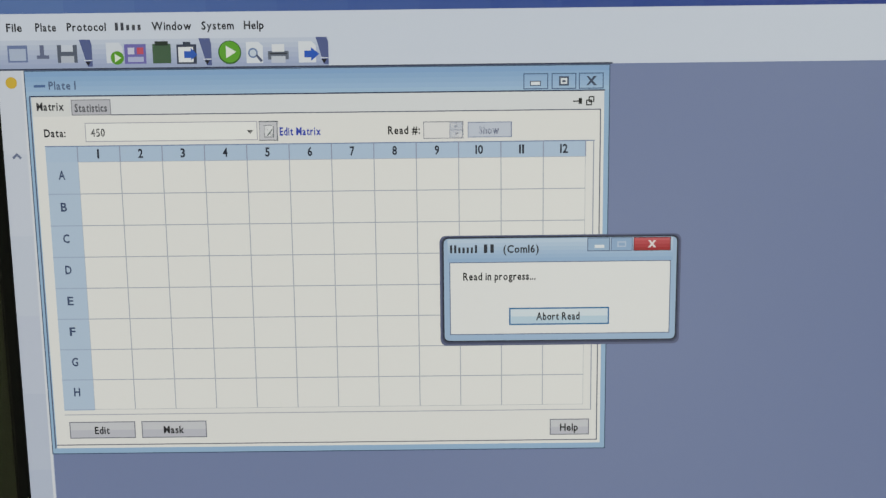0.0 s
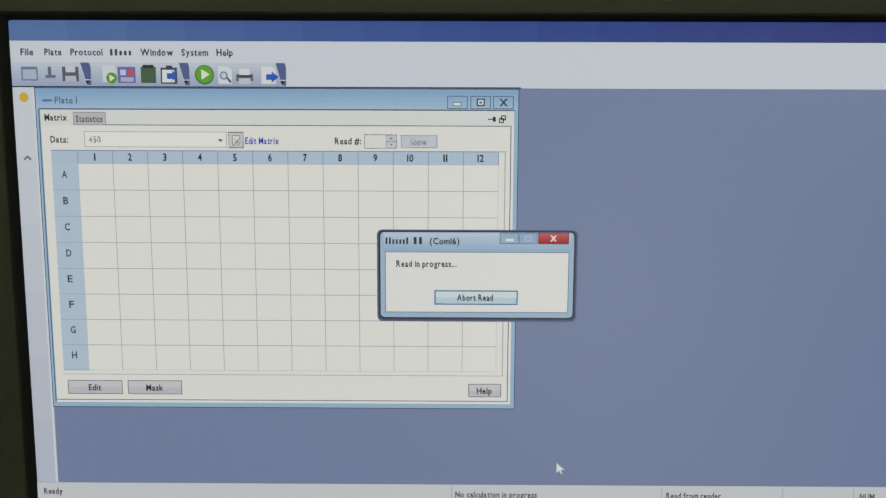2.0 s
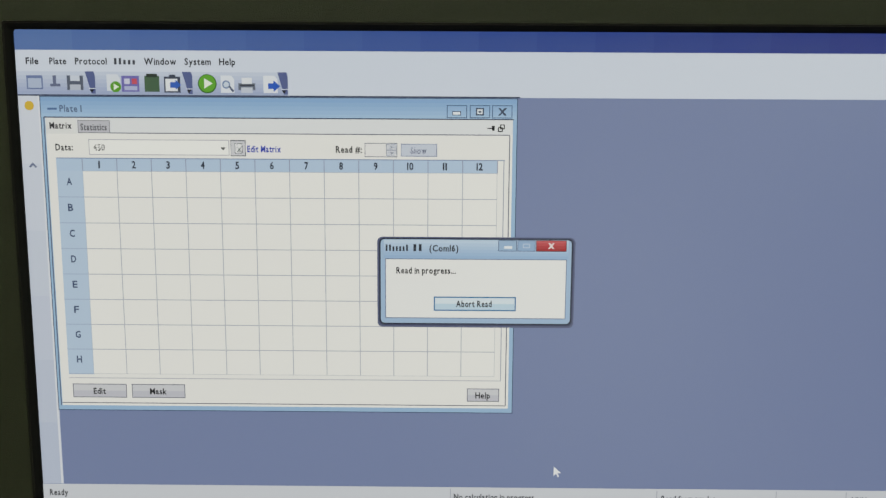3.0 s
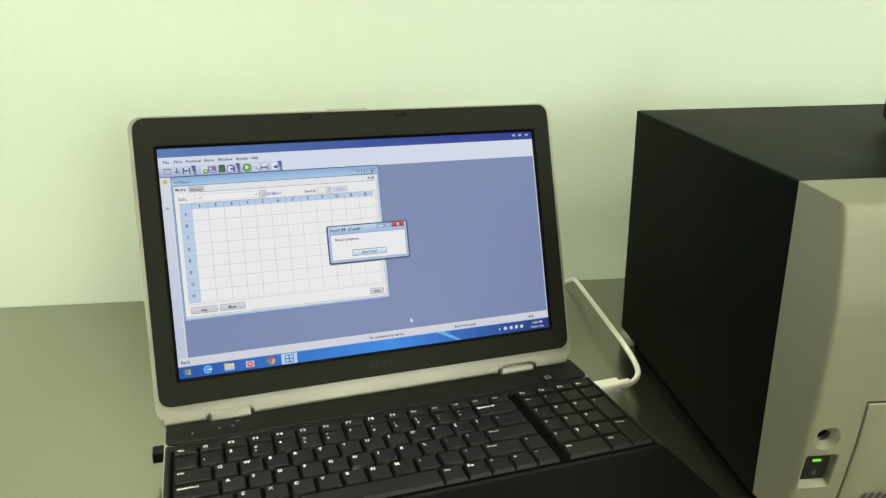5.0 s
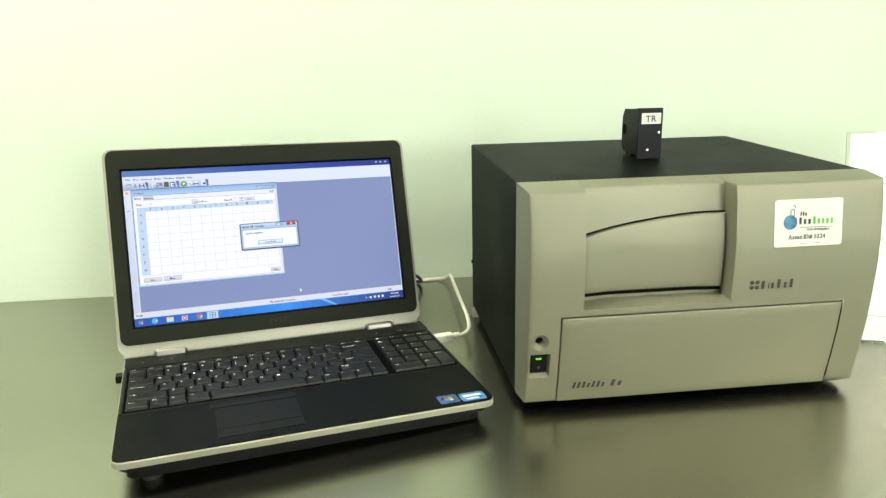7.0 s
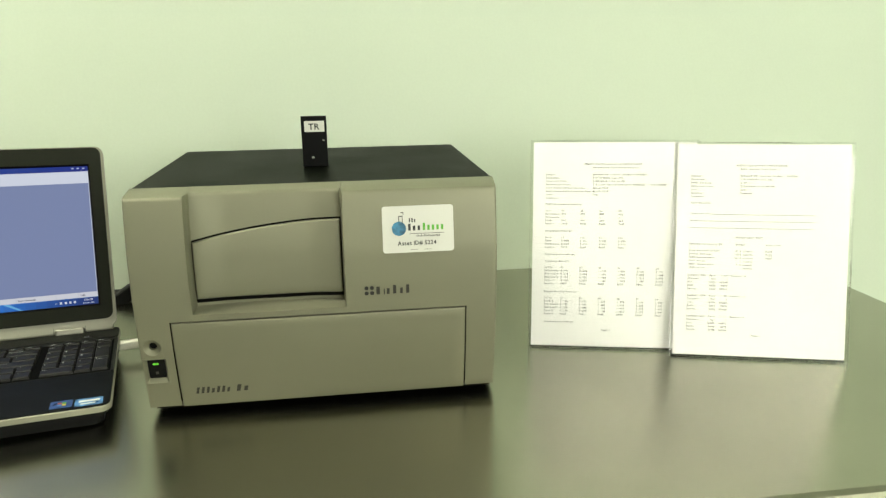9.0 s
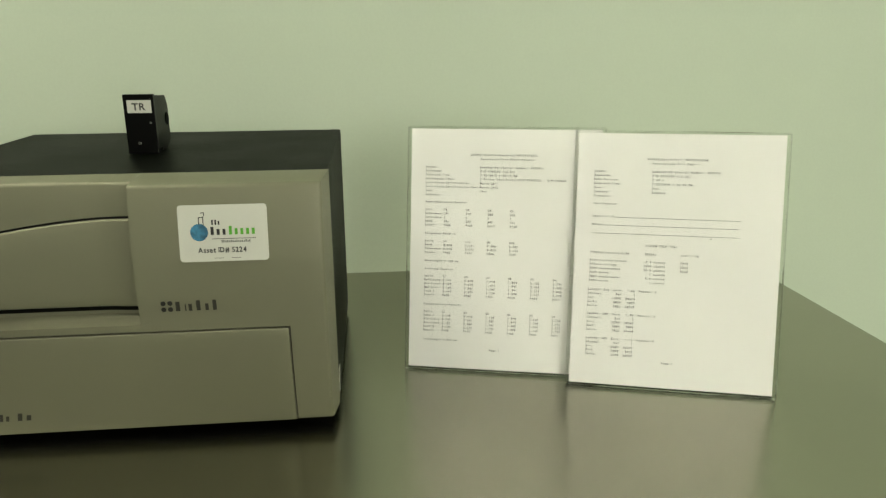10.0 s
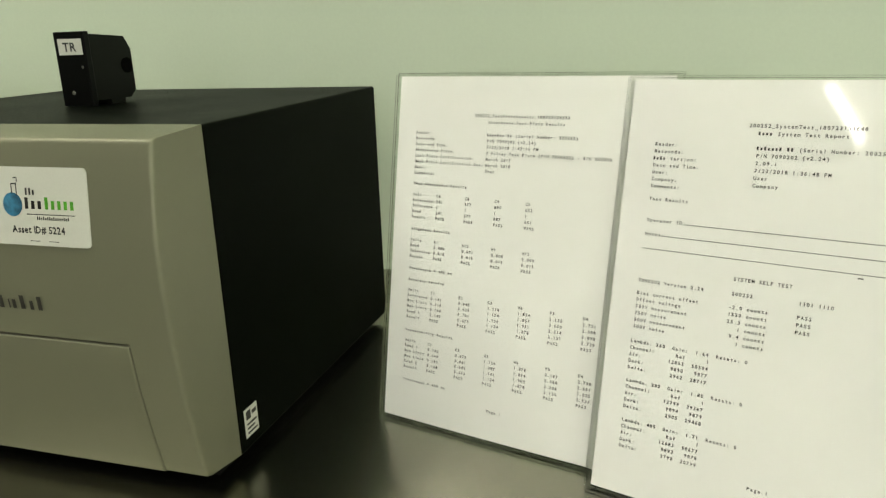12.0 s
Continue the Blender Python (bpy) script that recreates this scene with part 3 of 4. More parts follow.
# ---- filter block on the reader ----
block = thing("filter_block", pose(0, 0, 0), "black anodised filter block with a white label on the reader's top", "filter block")
part("face_plate", box(0.4895, 0.5212, 0.1225, 0.1290, RZ1, 1.2235, bevel=0.0006), M_BLOCK, block)
sidew = Matrix(((0, 0, 1, 0), (1, 0, 0, 0), (0, 1, 0, 0), (0, 0, 0, 1)))
bodyp = [(0.129, 1.1645), (0.148, 1.1645), (0.148, RZ1), (0.166, RZ1), (0.166, 1.1645), (0.174, 1.1645), (0.182, 1.1710), (0.182, 1.2080), (0.1745, 1.2195), (0.129, 1.2215)]
part("body", prism(bodyp, 0.4915, 0.5192, sidew), M_BLOCK_LIT, block)
for x0, x1 in ((0.4907, 0.4915), (0.5192, 0.5200)):
    part("lens_port", prism(circle(0.1735, 1.1935, 0.0070, 20), x0, x1, sidew), M_KEYBED, block, "dark round port")
part("screw", prism(circle(0.5025, 1.1715, 0.0019, 14), 0.0, 0.0009, Matrix.Translation((0, 0.1225, 0)) @ UPRIGHT, edge=0.0004), M_SCREW, block, "small bright screw")
part("pin", prism(circle(0.5165, 1.1935, 0.0013, 12), 0.0, 0.0008, Matrix.Translation((0, 0.1225, 0)) @ UPRIGHT), M_SCREW, block)
tl = part("block_label", box(0.4935, 0.5185, 0.1221, 0.1224, 1.2040, 1.2175), M_LABEL, block, "white label with two black letters")
tb = bmesh.new()
add_text(tb, "TR", 0.4985, 1.2070, 0.0105, 0.0001, 0.0150, Matrix.Translation((0, 0.12205, 0)) @ UPRIGHT)
part("label_print", tb, M_LABEL_INK, tl)

# ---- reports in acrylic stands ----
PW, PH = 0.2159, 0.2794


def page_frame(bl, br, tl):
    """Origin at the page's lower left corner, x along the foot, y up the sheet, z towards the reader."""
    bl, br, tl = Vector(bl), Vector(br), Vector(tl)
    u = (br - bl).normalized()
    n = u.cross(tl - bl).normalized()
    v = n.cross(u)
    return Matrix((((*u, 0)), ((*v, 0)), ((*n, 0)), (0, 0, 0, 1))).transposed(), bl


def stand(name_group, bl, br, tl, label, report_label, writer):
    rot, origin = page_frame(bl, br, tl)
    m = Matrix.Translation(origin) @ rot
    st = thing("sign_holder", m, label, "sign holder", name_group)
    front = part("front_panel", box(-0.0042, PW + 0.0042, -0.0040, PH + 0.001, 0.0008, 0.0026, bevel=0.0004, seg=1), M_ACRYLIC_FACE, st)
    rear = part("back_panel", box(-0.0042, PW + 0.0042, -0.0034, PH + 0.003, -0.0030, -0.0010, bevel=0.0004, seg=1), M_ACRYLIC, st)
    foot_m = m.inverted() @ Matrix.Translation(origin)
    yaw = math.atan2((Vector(br) - Vector(bl)).y, (Vector(br) - Vector(bl)).x)
    foot_m = foot_m @ Matrix.Rotation(yaw, 4, "Z")
    ft = bmesh.new()
    add_box(ft, -0.0015, PW + 0.0015, 0.004, 0.075, -0.0035 + TABLE + 0.0035 - origin.z + 0.0004, TABLE + 0.0028 - origin.z, bevel=0.0004, seg=1)
    ft.transform(foot_m)
    foot = part("foot", ft, M_ACRYLIC, st)
    for ob in (front, rear, foot):
        ob.visible_shadow = False
    page = thing("report_page", m, report_label, "paper", "reports in the stands")
    sheet = bmesh.new()
    nx, ny = 14, 18
    vv = [[sheet.verts.new((PW * i / nx, PH * j / ny, 0.00025 * math.sin(5 * i / nx + 3 * j / ny) + 0.0003 * math.sin(2.5 * j / ny + 7 * (i / nx) ** 2))) for i in range(nx + 1)] for j in range(ny + 1)]
    for j in range(ny):
        for i in range(nx):
            sheet.faces.new((vv[j][i], vv[j][i + 1], vv[j + 1][i + 1], vv[j + 1][i]))
    bmesh.ops.solidify(sheet, geom=list(sheet.faces), thickness=0.0001)
    leaf = part("sheet", sheet, M_PAPER, page, smooth=True)
    leaf.modifiers.new("edges", "EDGE_SPLIT").split_angle = radians(40)
    writer(page)
    return st


PITCH, LINE = 2.12, 4.55      # millimetres from letter to letter and line to line


def printed(page, name, rows, label=""):
    """rows: x mm, y mm from the top, text; words of ~ stand for plain bars."""
    for x, y, text in rows:
        bm = bmesh.new()
        for n, word in enumerate(text.split(" ")):
            if not word:
                continue
            start = len(" ".join(text.split(" ")[:n])) + (1 if n else 0)
            wx = (x + start * PITCH) / 1000
            wy = (PH * 1000 - y - 1.1) / 1000
            if word[0] == "~":
                add_bars(bm, len(word), wx, wy, 0.0030, 0.00072, len(word) * PITCH / 1000, seed=len(word) + int(y))
            else:
                add_text(bm, word, wx, wy, 0.0031, 0.00072, mono=PITCH / 3.1)
        part(name, bm, M_INK, page, label)


def system_report(page):
    printed(page, "text_line", [(74, 27.7, "200252_SystemTest_180723133648"), (80, 32.3, "~~~~ System Test Report")])
    keys = ["Reader:", "Basecode:", "~~~~ Version:", "Date and Time:", "User:", "Company:", "Comments:"]
    vals = ["~~~~~~~ ~~ (Serial Number: 200252)", "P/N 7090202 (v2.24)", "2.09.1", "7/23/2018 1:36:48 PM", "User", "Company"]
    printed(page, "text_line", [(18, 41.5 + LINE * i, k) for i, k in enumerate(keys)] + [(80, 41.3 + LINE * i, v) for i, v in enumerate(vals)] + [(18, 77.3, "Test Results")])
    printed(page, "text_line", [(18, 91.3, "Operator ID:"), (18, 100.4, "Notes:")])
    rules = bmesh.new()
    for x0, y in ((43, 92.3), (29, 101.2), (17, 110.3)):
        add_rect(rules, x0 / 1000, PH - y / 1000 - 0.0002, 0.174, PH - y / 1000 + 0.0002, 0.00075)
    add_rect(rules, 0.1425, PH - 0.1129, 0.1455, PH - 0.1122, 0.00075)
    part("ruled_line", rules, M_INK, page)
    rows = [(76, 122.4, "SYSTEM SELF TEST"), (17, 131.8, "7090202 Version 2.24"), (76, 131.8, "200252"), (114, 131.8, "1101 1110")]
    for i, (a, b) in enumerate((("Bias current offset", "-2.0 counts"), ("Offset voltage", "1520 counts"), ("750V measurement", "25.3 counts"), ("750V noise", "1 counts"), ("500V measurement", "9.4 counts"), ("500V noise", "1 counts"))):
        rows += [(17, 140.2 + LINE * i, a), (98.5 - PITCH * len(b), 140.2 + LINE * i, b)]
        if i < 3:
            rows.append((114, 140.2 + LINE * i, "PASS"))
    printed(page, "text_line", rows)
    for y, wave, gain, count, nums in ((173.0, "260", "1.64", "0", ("12852 50594", "9890 9877", "2962 28717")), (200.0, "280", "1.80", "0", ("12799 39367", "9894 9879", "2905 29468")), (227.6, "405", "1.71", "0", ("12683 50677", "9893 9878", "2790 20799"))):
        rows = [(16.5, y, "Lambda: %s  Gain:  %s  Resets: %s" % (wave, gain, count)), (16.5, y + LINE, "Channel:"), (47, y + LINE, "Ref"), (66, y + LINE, "1")]
        for i, (k, v) in enumerate(zip(("Air:", "Dark:", "Delta:"), nums)):
            a, b = v.split(" ")
            rows += [(16.5, y + LINE * (2 + i), k), (53 - PITCH * len(a), y + LINE * (2 + i), a), (68 - PITCH * len(b), y + LINE * (2 + i), b)]
        printed(page, "text_line", rows)
    printed(page, "text_line", [(99, 251.3, "Page 1")])


def plate_report(page):
    printed(page, "text_line", [(68.5, 29.2, "200252_TestPlateResults_180723134333"), (80, 34.0, "Absorbance Test Plate Results")])
    keys = ["Reader:", "Basecode:", "Date and Time:", "Absorbance Plate:", "Last Plate Certification:", "Next Plate Certification Due:", "User:", "Comments:"]
    vals = ["~~~~~~~ ~~ (Serial Number: 200252)", "P/N 7090202 (v2.24)", "7/23/2018 1:43:15 PM", "7 Filter Test Plate (P/N 7260522) - S/N 200000", "March 2017", "March 2018", "User"]
    printed(page, "text_line", [(17, 43.4 + LINE * i, k) for i, k in enumerate(keys)] + [(80, 43.4 + LINE * i, v) for i, v in enumerate(vals)])
    tables = [
        (83.8, "Peak Absorbance Results", 92.7, ("Well", "Reference", "Tolerance", "Read", "Result"), (("C6", "241", "1", "241"), ("C8", "577", "1", "577"), ("C4", "880", "1", "887"), ("C5", "652", "1", "651"))),
        (120.3, "Alignment Results", 129.3, ("Wells", "Read", "Tolerance", "Result"), (("A1", "0.000", "0.015"), ("A12", "0.001", "0.015"), ("H1", "0.000", "0.015"), ("H12", "0.000", "0.015"))),
        (161.8, "Accuracy Results", 170.5, ("Wells", "Reference", "Min Limit", "Max Limit", "Read 1", "Result"), (("C1", "0.141", "0.118", "0.160", "0.140"), ("E2", "0.648", "0.635", "0.701", "0.673"), ("G3", "1.118", "1.174", "1.163", "1.124"), ("H6", "1.824", "1.857", "1.931", "1.878"), ("F5", "2.125", "2.058", "2.214", "2.137"), ("D4", "2.721", "2.588", "2.898", "2.738"))),
        (203.8, "Repeatability Results", 212.6, ("Wells", "Read 1", "Min Limit", "Max Limit", "Read 2", "Result"), (("C1", "0.140", "0.143", "0.155", "0.138"), ("E2", "0.673", "0.661", "0.685", "0.673"), ("G3", "1.124", "1.087", "1.141", "1.124"), ("H6", "1.878", "1.854", "1.903", "1.878"), ("F5", "2.137", "2.068", "2.206", "2.135"), ("D4", "2.738", "2.651", "2.825", "2.737"))),
    ]
    for y0, title, y, keys, cols in tables:
        rows = [(17, y0, title)] + [(17, y + LINE * 0.98 * i, k) for i, k in enumerate(keys)]
        for c, col in enumerate(cols):
            rows += [(38.8 + 25.5 * c, y + LINE * 0.98 * i, v) for i, v in enumerate(col + ("PASS",))]
        printed(page, "text_line", rows)
    printed(page, "text_line", [(17, 152.5, "Wavelength = 405 nm"), (17, 245.8, "Wavelength = 450 nm")])
    printed(page, "text_line", [(95, 256.0, "Page 1")])


stand("acrylic stands", (0.787, 0.1035, 0.9045), (0.787 + 0.206, 0.1035 - 0.0515, 0.9045), (0.800, 0.1515, 1.1805), "clear slanted acrylic sign holder on the steel bench", "white printed absorbance test report in the acrylic stand", plate_report)
stand("acrylic stands", (0.9650, 0.0405, 0.9045), (0.9650 + 0.2073, 0.0405 - 0.0602, 0.9045), (0.9795, 0.1000, 1.1805), "clear slanted acrylic sign holder overlapping the other one", "white printed system test report in the front acrylic stand", system_report)

# ---- laptop ----
TAU = 18.27              # lean of the lid
ROLL = 1.4               # the laptop stands higher at its left side
laptop = thing("laptop", pose(0.031, 0.1536, TABLE + 0.0039, 0, ROLL, 13.4), "open silver and black laptop with a lit screen", "laptop")
part("bottom_case", prism(rounded(-0.182, 0.182, -0.2360, 0.004, 0.012), 0.003, 0.0226), M_BLACK, laptop, "black bottom case")
part("lower_skirt", prism(rounded(-0.1870, 0.1870, -0.2470, 0.008, 0.012), 0.0170, 0.0246), M_BLACK, laptop, "black rim below the silver frame")
part("silver_frame", prism(rounded(-0.1920, 0.1920, -0.2540, 0.010, 0.013), 0.0245, 0.0312, edge=0.0012), M_MAG, laptop, "silver frame round the keyboard deck")
palm_outline = [(0.1910, -0.1560), (-0.1910, -0.1560)] + [p for p in rounded(-0.1910, 0.1910, -0.2524, -0.1520, 0.011) if p[1] < -0.20]
part("palmrest", prism(palm_outline, 0.0300, 0.0322, edge=0.0008), M_PALM, laptop, "black soft-touch palm rest")
part("keyboard_deck", box(-0.1910, 0.1910, -0.1559, -0.0345, 0.0295, 0.0316, bevel=0.0006), M_DECK, laptop)
part("hinge_strip", prism(rounded(-0.1910, 0.1910, -0.0342, 0.0070, 0.008), 0.0300, 0.0328, edge=0.0012), M_DECK, laptop, "dark strip with media buttons")
for x in (-0.16, 0.16):
    for y in (-0.215, -0.02):
        part("foot", prism(circle(x, y, 0.010), -0.0039 + x * math.sin(radians(ROLL)), 0.0032), M_RUBBER, laptop)
for x0, x1 in ((-0.1897, -0.1868), (0.1868, 0.1897)):
    part("deck_rim", box(x0, x1, -0.1555, -0.0350, 0.0312, 0.0328, bevel=0.0005), M_DECK, laptop)

part("key_bed", box(-0.1868, 0.1865, -0.1525, -0.0430, 0.0310, 0.0319), M_KEYBED, laptop, "black bed between the keys")
U = 0.0190                     # key pitch
KEY_MESH = {}


def key_mesh(w, d):
    k = (round(w, 4), round(d, 4))
    if k not in KEY_MESH:
        bm = bmesh.new()
        h, s = 0.0032, 0.0016
        lo = [(-w / 2, -d / 2), (w / 2, -d / 2), (w / 2, d / 2), (-w / 2, d / 2)]
        rings = []
        for z, ins in ((0, 0), (h - 0.0006, s * 0.6), (h, s)):
            rings.append([bm.verts.new((x - math.copysign(ins, x), y - math.copysign(ins, y), z)) for x, y in lo])
        for a, b in zip(rings, rings[1:]):
            for i in range(4):
                bm.faces.new((a[i], a[(i + 1) % 4], b[(i + 1) % 4], b[i]))
        bm.faces.new(rings[-1])
        me = bpy.data.meshes.new("key")
        bm.to_mesh(me)
        bm.free()
        me.materials.append(M_KEY)
        KEY_MESH[k] = me
    return KEY_MESH[k]


def key(x0, y1, w, d, legend="", second=""):
    gap = 0.0011
    ob = new("key", key_mesh(w - gap, d - gap))
    ob.parent = laptop
    ob.location = (x0 + w / 2, y1 - d / 2, 0.0320)
    if legend:
        bm = bmesh.new()
        lx, ly = -w / 2 + 0.0036, d / 2 - 0.0034
        if len(legend) > 2:
            add_bars(bm, len(legend), lx, ly - 0.0030, 0.0030, 0.00335, min(w - 0.007, len(legend) * 0.0017), seed=len(legend))
        else:
            add_text(bm, legend, lx, ly - 0.0034, 0.0046 if not second else 0.0034, 0.00335)
        if second:
            add_text(bm, second, lx, ly - 0.0086, 0.0036, 0.00335)
        part("legend", bm, M_LEGEND, ob)
    return ob


KX, KY = -0.1845, -0.0555
for i in range(15):            # function row
    key(KX + i * U, -0.0435, U, 0.0115, "Esc" if i == 0 else ("F%d" % i if i < 13 else "Ins"))
for i, pair in enumerate(("~`", "1!", "2", "3#", "4", "5%", "6^", "7", "8*", "9(", "0)", "-_", "=+")):
    key(KX + i * U, KY, U, U, pair[-1] if len(pair) > 1 else pair[0], pair[0] if len(pair) > 1 else "")
key(KX + 13 * U, KY, 2 * U, U, "Backspace")
key(KX, KY - U, 1.5 * U, U, "Tab")
for i, ch in enumerate("QWERTYUIOP[]"):
    key(KX + (1.5 + i) * U, KY - U, U, U, ch)
key(KX + 13.5 * U, KY - U, 1.5 * U, U, "\\")
key(KX, KY - 2 * U, 1.75 * U, U, "Caps Lock")
for i, ch in enumerate("ASDFGHJKL;'"):
    key(KX + (1.75 + i) * U, KY - 2 * U, U, U, ch)
key(KX + 12.75 * U, KY - 2 * U, 2.25 * U, U, "Enter")
key(KX, KY - 3 * U, 2.25 * U, U, "Shift")
for i, ch in enumerate("ZXCVBNM,./"):
    key(KX + (2.25 + i) * U, KY - 3 * U, U, U, ch)
key(KX + 12.25 * U, KY - 3 * U, 1.75 * U, U, "Shift")
key(KX + 14 * U, KY - 3 * U, U, U, "^")
x = 0.0
for w, name in ((1.25, "Ctrl"), (1, "Fn"), (1, "#"), (1.25, "Alt"), (5.5, ""), (1, "Alt"), (1, "Fn")):
    key(KX + x * U, KY - 4 * U, w * U, U * 0.98, name)
    x += w
for i in range(3):
    key(KX + (12 + i) * U, KY - 4 * U, U, U * 0.98, "*" if i != 1 else "+")
NX = 0.1085
for i in range(4):
    key(NX + i * U, -0.0435, U, 0.0115, "Fn")
pad = (("Num", "/", "*", "-"), ("7", "8", "9", ""), ("4", "5", "6", "+"), ("1", "2", "3", ""))
for r, row in enumerate(pad):
    for c, ch in enumerate(row):
        if ch:
            tall = 2 if ch == "+" else 1
            key(NX + c * U, KY - (r - (1 if tall == 2 else 0)) * U, U, U * tall, ch)
key(NX, KY - 4 * U, 2 * U, U * 0.98, "Ins")
key(NX + 2 * U, KY - 4 * U, U, U * 0.98, "Del")
key(NX + 3 * U, KY - 3 * U, U, 1.98 * U, "Enter")
part("pointing_stick", prism(circle(-0.0535, -0.1135, 0.0035, 14), 0.0316, 0.0362, edge=0.0012), M_RUBBER, laptop, "small dark pointing stick")
for i, (x0, x1) in enumerate(((-0.1000, -0.0675), (-0.0670, -0.0445), (-0.0440, -0.0115))):
    part("track_button", box(x0, x1, -0.1735, -0.1625, 0.0318, 0.0328, bevel=0.0006), M_PAD, laptop)
part("touchpad", prism(rounded(-0.0965, -0.0125, -0.2210, -0.1755, 0.002, 3), 0.0318, 0.03245), M_PAD, laptop, "dark grey touchpad")
for x0, x1 in ((-0.0965, -0.0548), (-0.0542, -0.0125)):
    part("touchpad_button", box(x0, x1, -0.2390, -0.2220, 0.0318, 0.0328, bevel=0.0007), M_PAD, laptop)
for x in (-0.052, 0.033):
    part("latch_slot", box(x - 0.006, x + 0.006, -0.2495, -0.2465, 0.0318, 0.03235), M_GAP, laptop)
st = part("maker_sticker", prism(rounded(0.1310, 0.1530, -0.2460, -0.2270, 0.002, 3), 0.0321, 0.03235), M_STK_BLUE, laptop, "dark blue sticker with a four-colour flag")
for i, m in enumerate((M_RED, M_GREEN, M_STK_SKY, M_YEL)):
    part("flag_patch", box(0.1385 + 0.0045 * (i % 2), 0.1425 + 0.0045 * (i % 2), -0.2360 - 0.0045 * (i // 2), -0.2320 - 0.0045 * (i // 2), 0.0322, 0.03245), m, st)
st = part("chip_sticker", prism(rounded(0.1555, 0.1835, -0.2480, -0.2290, 0.002, 3), 0.0321, 0.03235), M_STK_SKY, laptop, "light blue sticker with a pale band")
sb = bmesh.new()
add_rect(sb, 0.1590, -0.2385, 0.1800, -0.2335, 0.0324)
add_rect(sb, 0.1610, -0.2445, 0.1760, -0.2415, 0.0324)
part("sticker_band", sb, M_LABEL, st)
pb = part("power_button", box(0.1440, 0.1590, -0.0315, -0.0205, 0.0322, 0.0336, bevel=0.0008), M_PAD, laptop, "square power button")
part("power_mark", ring(rounded(0.1485, 0.1545, -0.0288, -0.0233, 0.0012, 4), rounded(0.1495, 0.1535, -0.0278, -0.0243, 0.0008, 4), 0.0335, 0.0338), M_MEDIA, pb)
for i, x in enumerate((-0.170, -0.149, -0.138)):
    part("media_mark", prism(circle(x, -0.0200 - 0.002 * (i == 0), 0.0011, 10), 0.0326, 0.0331), M_MEDIA, laptop)
mk = bmesh.new()
add_rect(mk, -0.1355, -0.0145, -0.1315, -0.0130, 0.0331)
part("media_mark", mk, M_MEDIA, laptop)
part("side_dongle", box(-0.2030, -0.1920, -0.0195, -0.0060, 0.0085, 0.0175, bevel=0.0012), M_BLACK, laptop, "short black plug in the side")
for k in range(5):
    part("side_vent", box(-0.1911, -0.1896, -0.060 - 0.006 * k, -0.057 - 0.006 * k, 0.008, 0.019), M_GAP, laptop)

M_MARK = mat("faint_emblem", (0.016, 0.016, 0.014), 0.5, specular=0.12)

# lid; its frame has x across, y up the screen, z towards the viewer, origin at the screen's centre
LID = pose(0, 0, 0, 0, -ROLL, 0) @ pose(-0.0009, 0.0377, 0.1607, 90 - TAU, 0, 0.42) @ pose(0, 0, 0, 0, 0, -1.35)
SW, SH = 0.3442, 0.1935


def lid_part(name, bm, material, label="", smooth=False):
    ob = part(name, bm, material, laptop, label, smooth)
    ob.matrix_basis = LID
    return ob


lid_part("lid_shell", prism(rounded(-0.1930, 0.1930, -0.1300, 0.1240, 0.011, 6), -0.0100, -0.0014, edge=0.0004), M_MAG, "silver lid shell")
lid_part("lid_rim", ring(rounded(-0.1930, 0.1930, -0.1300, 0.1240, 0.011, 6), rounded(-0.1890, 0.1890, -0.1180, 0.1220, 0.010, 6), -0.0016, 0.0012), M_MAG, "thin silver rim round the bezel")
n_in = rounded(-SW / 2 - 0.0026, SW / 2 + 0.0026, -SH / 2 - 0.0026, SH / 2 + 0.0026, 0.0012, 6)
lid_part("screen_bezel", ring(rounded(-0.1896, 0.1896, -0.1185, 0.1224, 0.010, 6), n_in, -0.0014, 0.0032), M_BEZEL, "dark grey screen bezel")
gasket = bmesh.new()
loops = [[gasket.verts.new((x, y, z)) for x, y in pts] for pts, z in ((n_in, -0.0010), (n_in, 0.0030), ([(x * 0.995, y * 0.992) for x, y in n_in], 0.0030), ([(x * 0.9852, y * 0.9738) for x, y in n_in], 0.0007), ([(x * 0.9852, y * 0.9738) for x, y in n_in], -0.0010))]
for la, lb in zip(loops, loops[1:]):
    for k in range(len(n_in)):
        gasket.faces.new((la[k], la[(k + 1) % len(n_in)], lb[(k + 1) % len(n_in)], lb[k]))
lid_part("screen_gasket", gasket, M_GAP, "black sloped border round the screen")
lid_part("lower_cover", box(-0.1890, 0.1890, -0.1345, -0.1190, -0.0090, 0.0005, bevel=0.0025), M_MAG, "silver cover strip below the bezel")
for x0, x1 in ((-0.1530, -0.1150), (0.1150, 0.1530)):
    lid_part("hinge", box(x0, x1, -0.1380, -0.1262, -0.0085, 0.0034, bevel=0.0042, seg=5), M_CHROME, "polished hinge cover")
    for x in (x0 - 0.0008, x1 + 0.0002):
        lid_part("hinge_slot", box(x, x + 0.0006, -0.1350, -0.1260, -0.0060, 0.0012), M_GAP)
for x in (-0.1665, 0.1690):
    lid_part("screw_ring", prism(circle(x, -0.1262, 0.0030, 16), 0.0003, 0.0007), M_GAP)
    lid_part("screw_cover", prism(circle(x, -0.1262, 0.0022, 14), 0.0003, 0.0010), M_MAG)
lid_part("lid_latch", box(-0.0260, 0.0110, 0.1225, 0.1262, -0.0080, -0.0030, bevel=0.0008), M_MAG, "silver latch on the lid's upper edge")
